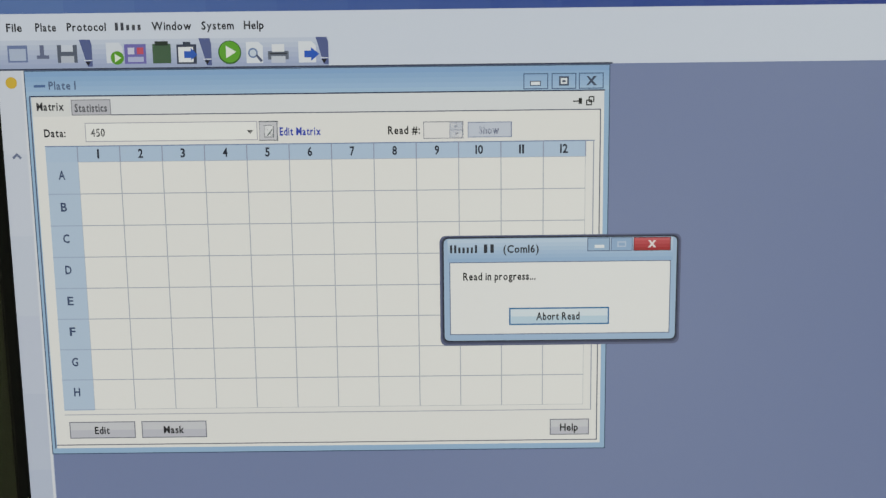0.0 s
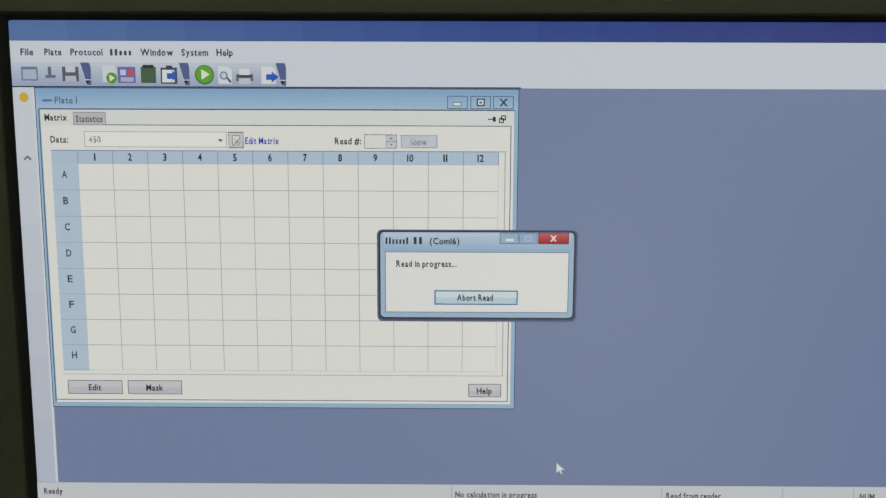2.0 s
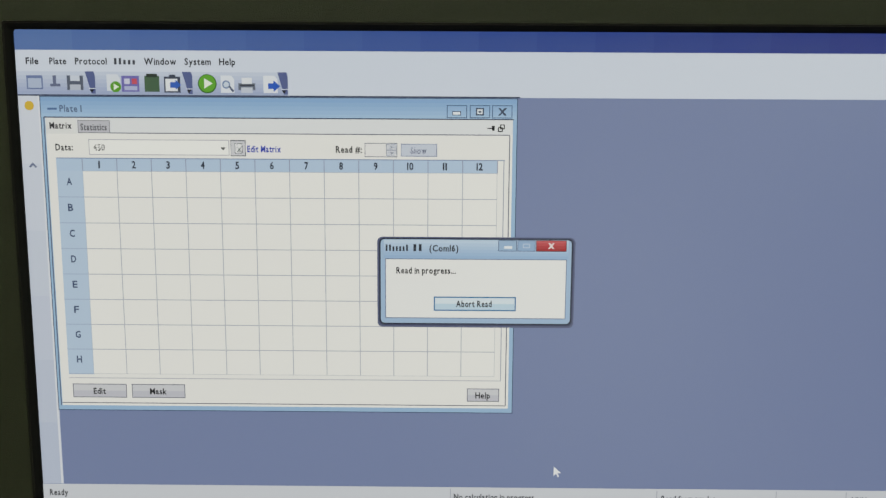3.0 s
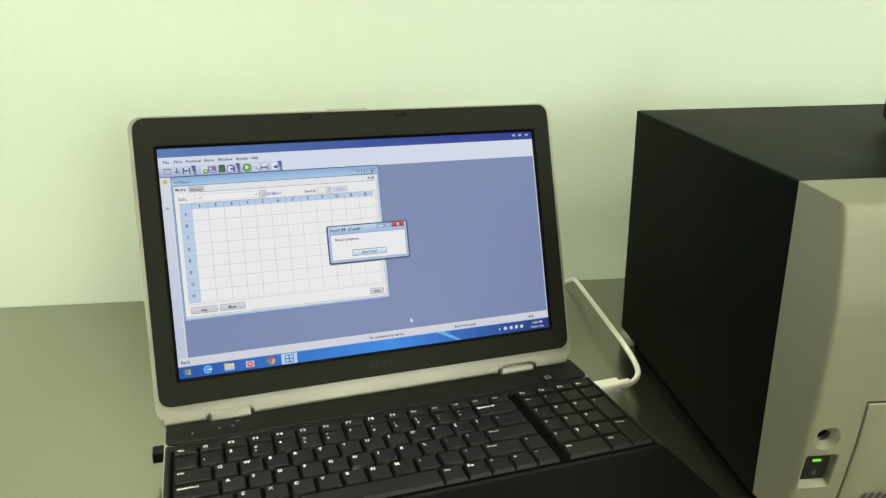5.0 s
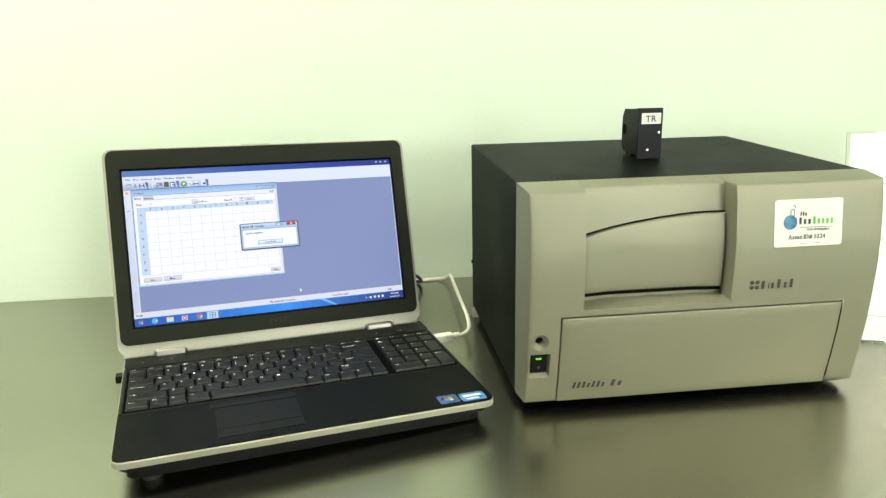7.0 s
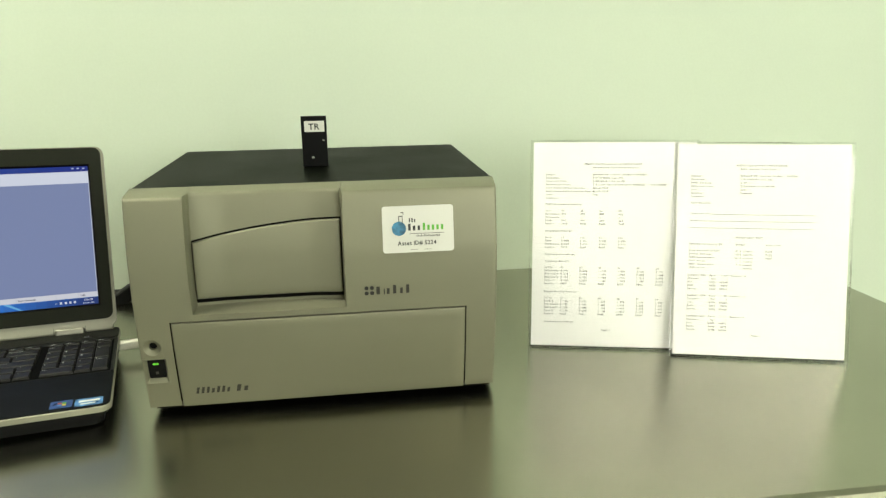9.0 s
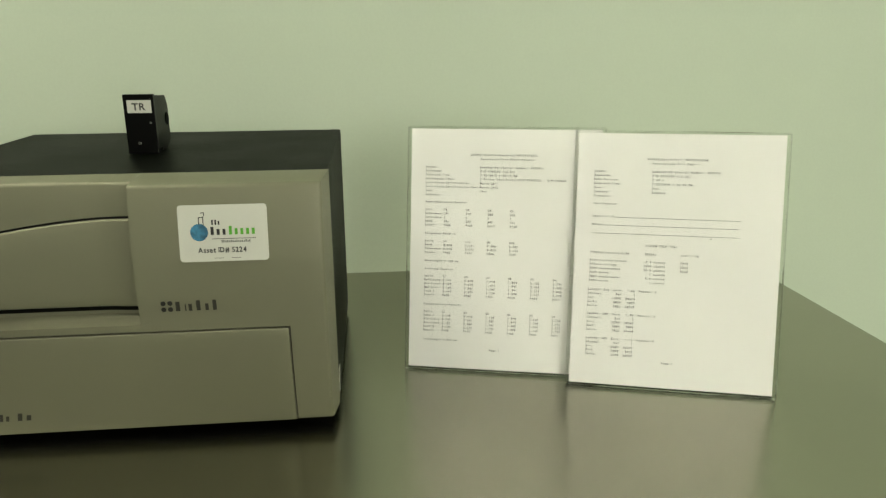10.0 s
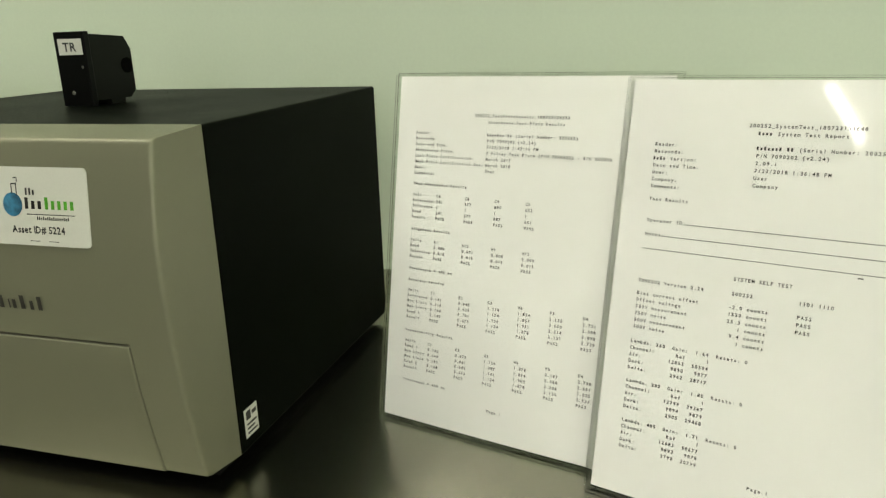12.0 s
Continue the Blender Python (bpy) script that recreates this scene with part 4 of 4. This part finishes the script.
for x in (-0.0460, 0.0400):
    hook = bmesh.new()
    add_box(hook, x - 0.0058, x + 0.0058, 0.1165, 0.1200, 0.0026, 0.0040, bevel=0.0004, seg=1)
    add_box(hook, x + 0.0020, x + 0.0056, 0.1178, 0.1215, 0.0030, 0.0066, bevel=0.0006, seg=1)
    lid_part("latch_hook", hook, M_BLACK, "black latch hook")
lid_part("microphone_hole", prism(circle(-0.0300, 0.1090, 0.0007, 8), 0.0028, 0.0034), M_GAP)
dl = bmesh.new()
for k in range(4):
    add_prism(dl, [(-0.0115 + 0.0060 * k, -0.1105), (-0.0080 + 0.0060 * k, -0.1105), (-0.0065 + 0.0060 * k, -0.1050), (-0.0100 + 0.0060 * k, -0.1050)], 0.0030, 0.0036)
lid_part("bezel_emblem", dl, M_MARK, "small emblem of plain slanted bars")

# what the screen shows, in units of its 1366 x 768 picture
SCREEN_GAIN = 0.50
UI_MATS = {}


def ui_mat(rgb):
    if rgb not in UI_MATS:
        m = bpy.data.materials.new("screen_colour")
        m.use_nodes = True
        p = m.node_tree.nodes["Principled BSDF"]
        p.inputs["Base Color"].default_value = (0.008, 0.008, 0.008, 1)
        p.inputs["Roughness"].default_value = 0.40
        p.inputs["Specular IOR Level"].default_value = 0.12
        p.inputs["Emission Color"].default_value = (*lin([v / 255 for v in rgb]), 1)
        p.inputs["Emission Strength"].default_value = SCREEN_GAIN
        UI_MATS[rgb] = m
    return UI_MATS[rgb]


def sx(x):
    return (x - 683) * SW / 1366


def sy(y):
    return (384 - y) * SH / 768


display = lid_part("display", box(-SW / 2, SW / 2, -SH / 2, SH / 2, -0.0012, 0.0), ui_mat((131, 144, 185)), "lit screen showing a plate reading program")


class Layer:
    """One flat piece of the screen's picture, with several colours."""

    def __init__(self, name, depth, label=""):
        self.name, self.z, self.bm, self.colours, self.label, self.step = name, 0.00006 + depth * 0.00025, bmesh.new(), [], label, 0

    def slot(self, rgb):
        if rgb not in self.colours:
            self.colours.append(rgb)
        return self.colours.index(rgb)

    def up(self):
        self.step += 1
        return self.z + min(self.step, 60) * 0.000004

    def rect(self, x0, y0, x1, y1, rgb):
        add_rect(self.bm, sx(x0), sy(y1), sx(x1), sy(y0), self.up(), None, self.slot(rgb))

    def fade(self, x0, y0, x1, y1, a, b, n=10, across=False):
        z, last = self.up(), None
        for i in range(n + 1):
            if across:
                ends = ((x0 + (x1 - x0) * i / n, y1), (x0 + (x1 - x0) * i / n, y0))
            else:
                ends = ((x0, y0 + (y1 - y0) * i / n), (x1, y0 + (y1 - y0) * i / n))
            edge = [self.bm.verts.new((sx(x), sy(y), z)) for x, y in ends]
            if last:
                c = tuple(round(a[k] + (b[k] - a[k]) * (i - 1) / (n - 1)) for k in range(3))
                loop = (last[0], edge[0], edge[1], last[1])
                self.bm.faces.new(loop).material_index = self.slot(c)
            last = edge

    def border(self, x0, y0, x1, y1, rgb, w=1.2):
        for a in ((x0, y0, x1, y0 + w), (x0, y1 - w, x1, y1), (x0, y0, x0 + w, y1), (x1 - w, y0, x1, y1)):
            self.rect(*a, rgb)

    def text(self, s, x0, y, x1, rgb=(20, 20, 28), size=13.5):
        add_text(self.bm, s, sx(x0), sy(y + 4.6), size * SH / 768, self.up(), (x1 - x0) * SW / 1366, None, 0, self.slot(rgb))

    def bars(self, n, x0, y, x1, rgb=(60, 60, 70), size=13.0, seed=1):
        add_bars(self.bm, n, sx(x0), sy(y + 4.6), size * SH / 768, self.up(), (x1 - x0) * SW / 1366, None, self.slot(rgb), seed)

    def poly(self, pts, rgb):
        z = self.up()
        self.bm.faces.new([self.bm.verts.new((sx(x), sy(y), z)) for x, y in pts[::-1]]).material_index = self.slot(rgb)

    def soft_rect(self, x0, y0, x1, y1, r, rgb):
        self.poly([(x, y) for x, y in rounded(x0, x1, y0, y1, r, 4)], rgb)

    def disc(self, x, y, r, rgb, n=20):
        self.poly([(x + r * math.cos(2 * math.pi * i / n), y + r * math.sin(2 * math.pi * i / n)) for i in range(n)], rgb)

    def done(self):
        return part(self.name, self.bm, [ui_mat(c) for c in self.colours], display, self.label)


a = Layer("title_bar", 0, "dark blue title bar")
a.fade(0, 0, 1366, 29, (96, 126, 186), (8, 38, 138), 16, True)
a.done()
for x in (1284, 1310, 1338):
    b = Layer("title_button", 1)
    b.rect(x, 8, x + 12, 15, (190, 200, 225))
    b.done()
a = Layer("menu_bar", 0, "pale menu bar with a row of menu words")
a.rect(0, 29, 1366, 95, (226, 232, 246))
a.fade(0, 60, 402, 94, (212, 220, 238), (176, 188, 220), 6)
a.rect(0, 93.5, 745, 95.5, (60, 70, 96))
for s, x0, x1 in (("File", 15, 35), ("Plate", 50, 76), ("Protocol", 88, 136), ("Window", 190, 239), ("System", 250, 290), ("Help", 301, 326)):
    a.text(s, x0, 45, x1, (40, 42, 52))
a.bars(5, 146, 45, 180, (70, 72, 84))
a.done()
a = Layer("toolbar", 1, "row of small tool icons")
grey, dark = (110, 118, 150), (40, 46, 66)
a.rect(15, 66, 39, 86, (120, 136, 180)); a.rect(17, 70, 37, 84, (190, 202, 226))
a.rect(54, 66, 59, 80, grey); a.rect(50, 78, 65, 82, grey)
a.rect(75, 66, 99, 87, (96, 104, 124)); a.rect(80, 66, 94, 74, (220, 226, 240)); a.rect(79, 79, 95, 87, (200, 206, 220))
a.poly([(134, 64), (150, 64), (154, 70), (154, 88), (134, 88)], (230, 234, 244)); a.disc(147, 82, 8, (96, 166, 40)); a.poly([(144, 77), (152, 82), (144, 87)], (240, 250, 235))
a.rect(156, 66, 182, 89, (122, 116, 190)); a.rect(160, 70, 168, 78, (220, 220, 240)); a.rect(171, 70, 179, 78, (210, 90, 110)); a.rect(160, 81, 179, 87, (190, 196, 230))
a.rect(190, 66, 212, 89, (74, 104, 78)); a.rect(193, 63, 209, 68, (44, 56, 50))
a.rect(219, 67, 243, 90, (66, 74, 96)); a.rect(221, 70, 239, 88, (244, 246, 250)); a.rect(227, 64, 236, 69, (60, 70, 90)); a.poly([(228, 75), (236, 75), (236, 71), (244, 79), (236, 86), (236, 83), (228, 83)], (50, 100, 200))
for x in (108, 252, 393):
    a.poly([(x - 6, 60), (x + 7, 60), (x + 9, 66), (x + 9, 92), (x + 3, 92)], (92, 104, 156)); a.poly([(x, 86), (x + 7, 86), (x + 3.5, 91)], (20, 22, 34)); a.rect(x - 1, 84, x + 9, 85.2, (230, 234, 246))
a.disc(283, 77, 14, (62, 112, 40)); a.disc(283, 76.5, 12.5, (104, 178, 52)); a.poly([(278.5, 69), (291, 76.5), (278.5, 84)], (245, 250, 242))
a.poly([(303, 65), (318, 65), (323, 70), (323, 90), (303, 90)], (236, 240, 248)); a.disc(311, 78, 6, (130, 150, 190)); a.disc(311, 78, 4, (215, 226, 240)); a.poly([(314, 81), (316, 79.5), (323, 87), (320, 89)], (90, 100, 130))
a.rect(329, 76, 354, 86, (110, 118, 136)); a.rect(334, 68, 349, 77, (238, 240, 246)); a.rect(333, 82, 350, 90, (210, 216, 230)); a.rect(331, 78, 352, 80, (50, 56, 72))
a.poly([(366, 65), (382, 65), (387, 70), (387, 90), (366, 90)], (238, 241, 248)); a.poly([(373, 76), (381, 76), (381, 72), (391, 80), (381, 88), (381, 84), (373, 84)], (42, 96, 204))
a.done()
a = Layer("side_bar", 0, "pale narrow side bar")
a.fade(0, 95, 33, 700, (226, 230, 242), (202, 210, 230), 6)
a.rect(29, 95, 32, 700, (236, 238, 246)); a.disc(16, 110, 7, (226, 190, 70), 14); a.poly([(10, 200), (16, 194), (22, 200), (20, 202), (16, 198), (12, 202)], (120, 130, 160))
a.done()

a = Layer("plate_window", 2, "open program window with an empty plate grid")
a.rect(33, 96, 742, 578, (168, 200, 232))
a.fade(34, 97.5, 741, 127, (150, 186, 228), (178, 208, 238), 5)
a.border(33, 96, 742, 578, (60, 86, 116), 1.1)
a.text("Plate 1", 62, 114, 96, (96, 116, 150)); a.rect(44, 113, 58, 116, (90, 120, 170))
for x in (637, 671, 704):
    a.border(x, 106, x + 30, 125, (84, 112, 150), 1.2)
a.rect(646, 116, 657, 120, (244, 247, 252)); a.border(645, 115, 658, 121, (70, 84, 110), 1); a.rect(680, 110, 692, 121, (70, 84, 110)); a.rect(682, 112, 690, 119, (240, 244, 250)); a.rect(684, 114.5, 688, 117, (70, 84, 110))
a.poly([(713, 110), (716, 110), (726, 121), (722, 121)], (70, 84, 110)); a.poly([(722, 110), (726, 110), (716, 121), (713, 121)], (70, 84, 110))
a.rect(40, 127, 735, 570, (250, 248, 246))
a.rect(40, 127, 735, 149.5, (240, 241, 244)); a.rect(38, 126, 736, 127.6, (60, 72, 100))
a.rect(40, 128, 86, 151, (240, 240, 240)); a.rect(88, 131, 136, 149.5, (206, 206, 214)); a.border(88, 131, 136, 150, (150, 150, 160), 1)
a.rect(136, 149, 731, 150.3, (120, 124, 140)); a.rect(730, 150, 731.4, 566, (120, 124, 140)); a.rect(40, 565, 731, 566.3, (130, 132, 144)); a.rect(37.5, 127, 39, 570, (90, 100, 126))
a.text("Matrix", 46, 139, 80, (40, 40, 48)); a.text("Statistics", 92, 141, 132, (90, 90, 100))
a.poly([(697, 139), (704, 139), (704, 136), (708, 136), (708, 143), (704, 143), (704, 140.4), (697, 140.4)], (20, 20, 26)); a.border(713, 138, 720, 145, (16, 16, 22), 1.4); a.border(716, 134, 723, 141, (16, 16, 22), 1.4)
a.text("Data:", 53, 171, 80, (50, 50, 56)); a.border(103, 159, 313, 182, (190, 190, 200), 1); a.rect(104, 160, 312, 181, (255, 254, 252)); a.text("450", 110, 171, 128, (40, 40, 46))
a.poly([(300, 170), (308, 170), (304, 174.5)], (16, 16, 22))
a.rect(315, 159, 338, 183, (222, 222, 228)); a.border(315, 159, 338, 183, (76, 80, 92), 1.6); a.rect(321, 164, 333, 179, (248, 248, 250)); a.border(321, 164, 333, 179, (60, 66, 82), 1.2); a.poly([(324, 169), (326, 169), (332, 177), (329, 177)], (30, 70, 60)); a.poly([(330, 169), (332, 169), (326, 177), (324, 177)], (30, 70, 60))
a.text("Edit Matrix", 340, 172, 391, (40, 66, 190)); a.text("Read #:", 472, 172, 512, (20, 20, 26))
a.rect(515, 162, 564, 183, (246, 244, 244)); a.border(515, 162, 564, 183, (120, 124, 140), 1.2); a.rect(547, 163, 563, 182, (208, 214, 228)); a.border(547, 163, 563, 182, (130, 136, 154), 1); a.rect(547, 172, 563, 173.2, (130, 136, 154)); a.poly([(552, 169.5), (558, 169.5), (555, 166)], (90, 96, 120)); a.poly([(552, 175.5), (558, 175.5), (555, 179)], (90, 96, 120))
a.rect(569, 163, 623, 182, (216, 222, 236)); a.border(569, 163, 623, 182, (130, 142, 172), 1.3); a.text("Show", 583, 173, 608, (90, 98, 130))
a.done()
a = Layer("grid_header", 3, "pale blue row of column numbers and row letters")
a.rect(53, 187, 713, 206, (196, 216, 240)); a.rect(53, 206, 92, 520, (200, 218, 240)); a.rect(53, 186.4, 724, 187.6, (130, 150, 186))
COLS = [92 + (713 - 92) * i / 12 for i in range(13)]
for i in range(12):
    s = str(i + 1)
    mid = (COLS[i] + COLS[i + 1]) / 2
    half = sum(1.9 if c == "1" else 3.4 for c in s)
    a.text(s, mid - half, 197, mid + half, (26, 34, 56), 15)
for r in range(8):
    yy = 206 + (519 - 206) * (r + 0.42) / 8
    a.text("ABCDEFGH"[r], 67, yy, 76, (70, 86, 120), 15)
a.done()
a = Layer("plate_grid", 3, "white grid of twelve by eight empty cells")
a.rect(92, 206, 713, 519, (192, 197, 208))
for x in COLS:
    a.rect(x - 0.6, 187, x + 0.6, 206, (160, 168, 192))
a.rect(722, 187, 723.4, 526, (180, 184, 198)); a.rect(53, 525, 723, 526.2, (196, 198, 208))
for r in range(1, 9):
    a.rect(53, 206 + 313 * r / 8 - 0.6, 92, 206 + 313 * r / 8 + 0.6, (180, 196, 220))
a.done()
cell = bmesh.new()
cw, chh = (713 - 92) / 12 - 1.2, 313 / 8 - 1.2
add_rect(cell, 0, -chh * SH / 768, cw * SW / 1366, 0, 0)
cell_mesh = bpy.data.meshes.new("cell")
cell.to_mesh(cell_mesh)
cell.free()
cell_mesh.materials.append(ui_mat((252, 250, 248)))
for r in range(8):
    for i in range(12):
        ob = new("cell", cell_mesh)
        ob.parent = display
        ob.location = (sx(COLS[i] + 0.6), sy(206 + 313 * r / 8 + 0.6), 0.00093)
for s, x0, y0, x1, y1, tx in (("Edit", 58, 535, 142, 557, 20), ("Mask", 150, 535, 233, 557, 27), ("Help", 671, 538, 721, 559, 24)):
    a = Layer("window_button", 3)
    a.rect(x0, y0, x1, y1, (222, 222, 228)); a.rect(x0, (y0 + y1) / 2, x1, y1, (210, 210, 220)); a.border(x0, y0, x1, y1, (134, 136, 150), 1.2)
    a.text(s, (x0 + x1 - tx) / 2, (y0 + y1) / 2 + 0.5, (x0 + x1 + tx) / 2, (30, 30, 38))
    a.done()

a = Layer("dialog_shadow", 4)
a.soft_rect(533, 302, 832.5, 441, 8, (98, 105, 140)); a.soft_rect(535, 303.2, 830.5, 438.5, 8, (66, 73, 104))
a.done()
a = Layer("progress_dialog", 5, "small message window saying that a reading is in progress")
a.soft_rect(536.6, 304, 828.4, 436, 7, (30, 38, 62)); a.soft_rect(538.2, 305.6, 826.8, 434.4, 6, (176, 202, 232)); a.fade(543, 306.6, 822, 335, (206, 224, 244), (166, 196, 230), 6);
a.rect(545, 335, 820, 427, (250, 249, 249)); a.border(545, 335, 820, 427, (120, 136, 166), 1.1)
a.bars(7, 546, 319, 582, (40, 46, 62), 14, 3); a.bars(2, 588, 319, 604, (40, 46, 62), 15, 4); a.text("(Com16)", 612, 319, 657, (28, 32, 46))
a.rect(716, 306, 744, 323, (168, 196, 226)); a.rect(745, 306, 772, 323, (160, 190, 224)); a.border(716, 306, 744, 323, (90, 110, 146), 1); a.border(745, 306, 772, 323, (110, 130, 164), 1); a.rect(725, 315, 737, 319, (245, 248, 252)); a.border(753, 311, 764, 318, (200, 214, 236), 1.6)
a.fade(773, 306, 819, 323, (214, 96, 104), (178, 32, 44), 4); a.border(773, 306, 819, 323, (110, 40, 56), 1); a.poly([(791, 310), (794, 310), (801, 319), (798, 319)], (250, 244, 246)); a.poly([(798, 310), (801, 310), (794, 319), (791, 319)], (250, 244, 246))
a.text("Read in progress...", 562, 353, 653, (22, 22, 30)); a.rect(619, 393, 744, 415, (232, 242, 250)); a.rect(621, 404, 742, 413, (206, 228, 244)); a.border(619, 393, 744, 415, (50, 120, 176), 1.8); a.text("Abort Read", 653, 404, 708, (22, 24, 34))
a.done()
a = Layer("status_bar", 1, "pale status bar")
a.rect(0, 700, 1366, 728, (222, 224, 232)); a.text("Ready", 10, 714, 40, (40, 42, 50)); a.text("No calculation in progress", 652, 716, 780, (60, 62, 72)); a.text("Read from reader", 980, 716, 1066, (60, 62, 72)); a.text("NUM", 1280, 716, 1304, (90, 92, 100))
for x in (646, 972, 1160, 1270):
    a.rect(x, 703, x + 1.2, 726, (180, 184, 196))
a.rect(1362, 95, 1366, 700, (206, 212, 230))
a.done()
a = Layer("taskbar", 1, "blue taskbar with coloured icons and a clock")
a.fade(0, 728, 760, 768, (22, 84, 176), (40, 142, 236), 12, True); a.fade(760, 728, 1366, 768, (36, 132, 230), (18, 52, 124), 12, True); a.rect(0, 728, 1366, 729.2, (120, 176, 232)); a.poly([(905, 729), (935, 729), (1000, 768), (985, 768)], (110, 186, 240))
a.disc(28, 748, 17, (40, 96, 170)); a.rect(19, 740, 27, 747, (226, 110, 60)); a.rect(29, 740, 37, 747, (140, 196, 70)); a.rect(19, 749, 27, 756, (90, 160, 230)); a.rect(29, 749, 37, 756, (240, 200, 70))
a.disc(92, 748, 14, (110, 190, 240)); a.disc(92, 748, 8, (40, 130, 220)); a.rect(88, 746, 106, 750, (220, 236, 250))
a.rect(146, 738, 178, 760, (236, 218, 160)); a.rect(146, 736, 160, 741, (226, 196, 120)); a.rect(150, 748, 174, 760, (190, 214, 236))
a.rect(216, 738, 244, 760, (210, 190, 210)); a.disc(230, 749, 9, (220, 90, 60)); a.poly([(227, 744), (235, 749), (227, 754)], (250, 245, 240))
a.disc(300, 748, 14, (214, 70, 58)); a.poly([(300, 748), (312, 741), (314, 752), (304, 762)], (240, 200, 60)); a.poly([(300, 748), (302, 762), (290, 758), (287, 744)], (80, 160, 80)); a.disc(300, 748, 6, (70, 130, 220))
a.rect(336, 731, 390, 767, (190, 220, 246)); a.rect(348, 736, 378, 762, (60, 100, 190)); a.rect(351, 739, 361, 747, (210, 226, 246)); a.rect(365, 739, 375, 747, (210, 226, 246)); a.rect(351, 751, 361, 759, (210, 226, 246)); a.rect(365, 751, 375, 759, (210, 226, 246))
for x in (1176, 1200, 1222, 1244):
    a.rect(x, 743, x + 11, 755, (226, 232, 244))
a.poly([(1152, 752), (1158, 745), (1164, 752)], (200, 214, 236)); a.text("3:36 PM", 1296, 741, 1340, (232, 238, 248), 12); a.bars(9, 1290, 757, 1346, (214, 224, 240), 12, 5)
a.done()
a = Layer("pointer", 6, "white arrow pointer")
a.poly([(808, 662), (808, 678), (812, 674), (815, 680), (817, 679), (814.5, 673), (820, 673)], (250, 250, 252))
a.done()

# ---- cables ----
c = thing("usb_cable", pose(0, 0, 0), "cream cable plugged into the laptop's side and running behind it", "cable")
part("cord", tube(((0.258, 0.165, 0.9205), (0.272, 0.169, 0.9205), (0.2840, 0.190, 0.9215), (0.2880, 0.235, 0.9225), (0.2890, 0.301, 0.9220), (0.2910, 0.390, 0.9190), (0.2925, 0.452, 0.9165), (0.2895, 0.466, 0.9120), (0.2820, 0.476, 0.9050), (0.262, 0.481, 0.9030), (0.180, 0.470, 0.9030)), 0.0028), M_CREAM, c, smooth=True)
plug = box(-0.016, 0.016, -0.0065, 0.0065, -0.0055, 0.0055, bevel=0.0022)
plug.transform(Matrix.Translation((0.241, 0.162, 0.9200)) @ pose(0, 0, 0, 0, 0, 13))
part("plug", plug, M_CREAM, c, "cream moulded plug", smooth=True)
boot = prism(circle(0, 0, 0.0042, 12), -0.006, 0.006)
boot.transform(Matrix.Translation((0.2610, 0.1660, 0.9204)) @ pose(0, 0, 0, 0, 90, 14))
part("boot", boot, M_CREAM, c, smooth=True)
c = thing("power_cord", pose(0, 0, 0), "black power cord lying on the bench behind the laptop", "cable")
part("cord", tube(((-0.020, 0.230, 0.906), (-0.090, 0.320, 0.904), (-0.170, 0.352, 0.9030), (-0.226, 0.360, 0.9030), (-0.245, 0.384, 0.9030), (-0.231, 0.423, 0.9030), (-0.185, 0.452, 0.9030), (-0.080, 0.465, 0.9030)), 0.0026), M_CORD, c, smooth=True)
c = thing("adapter_cord", pose(0, 0, 0), "black adapter cord with a thick plug behind the laptop", "cable")
part("cord", tube(((0.182, 0.425, 0.926), (0.203, 0.430, 0.934), (0.221, 0.434, 0.931), (0.234, 0.442, 0.921), (0.240, 0.456, 0.9095), (0.228, 0.474, 0.9030), (0.150, 0.478, 0.9030), (0.040, 0.470, 0.9030)), 0.0028), M_CORD, c, smooth=True)
block_plug = prism(rounded(-0.012, 0.012, -0.010, 0.010, 0.004, 3), -0.022, 0.016, edge=0.003)
block_plug.transform(Matrix.Translation((0.165, 0.418, 0.9130)) @ pose(0, 0, 0, 0, 58, 15))
part("plug", block_plug, M_BLACK, c, "thick black moulded plug")
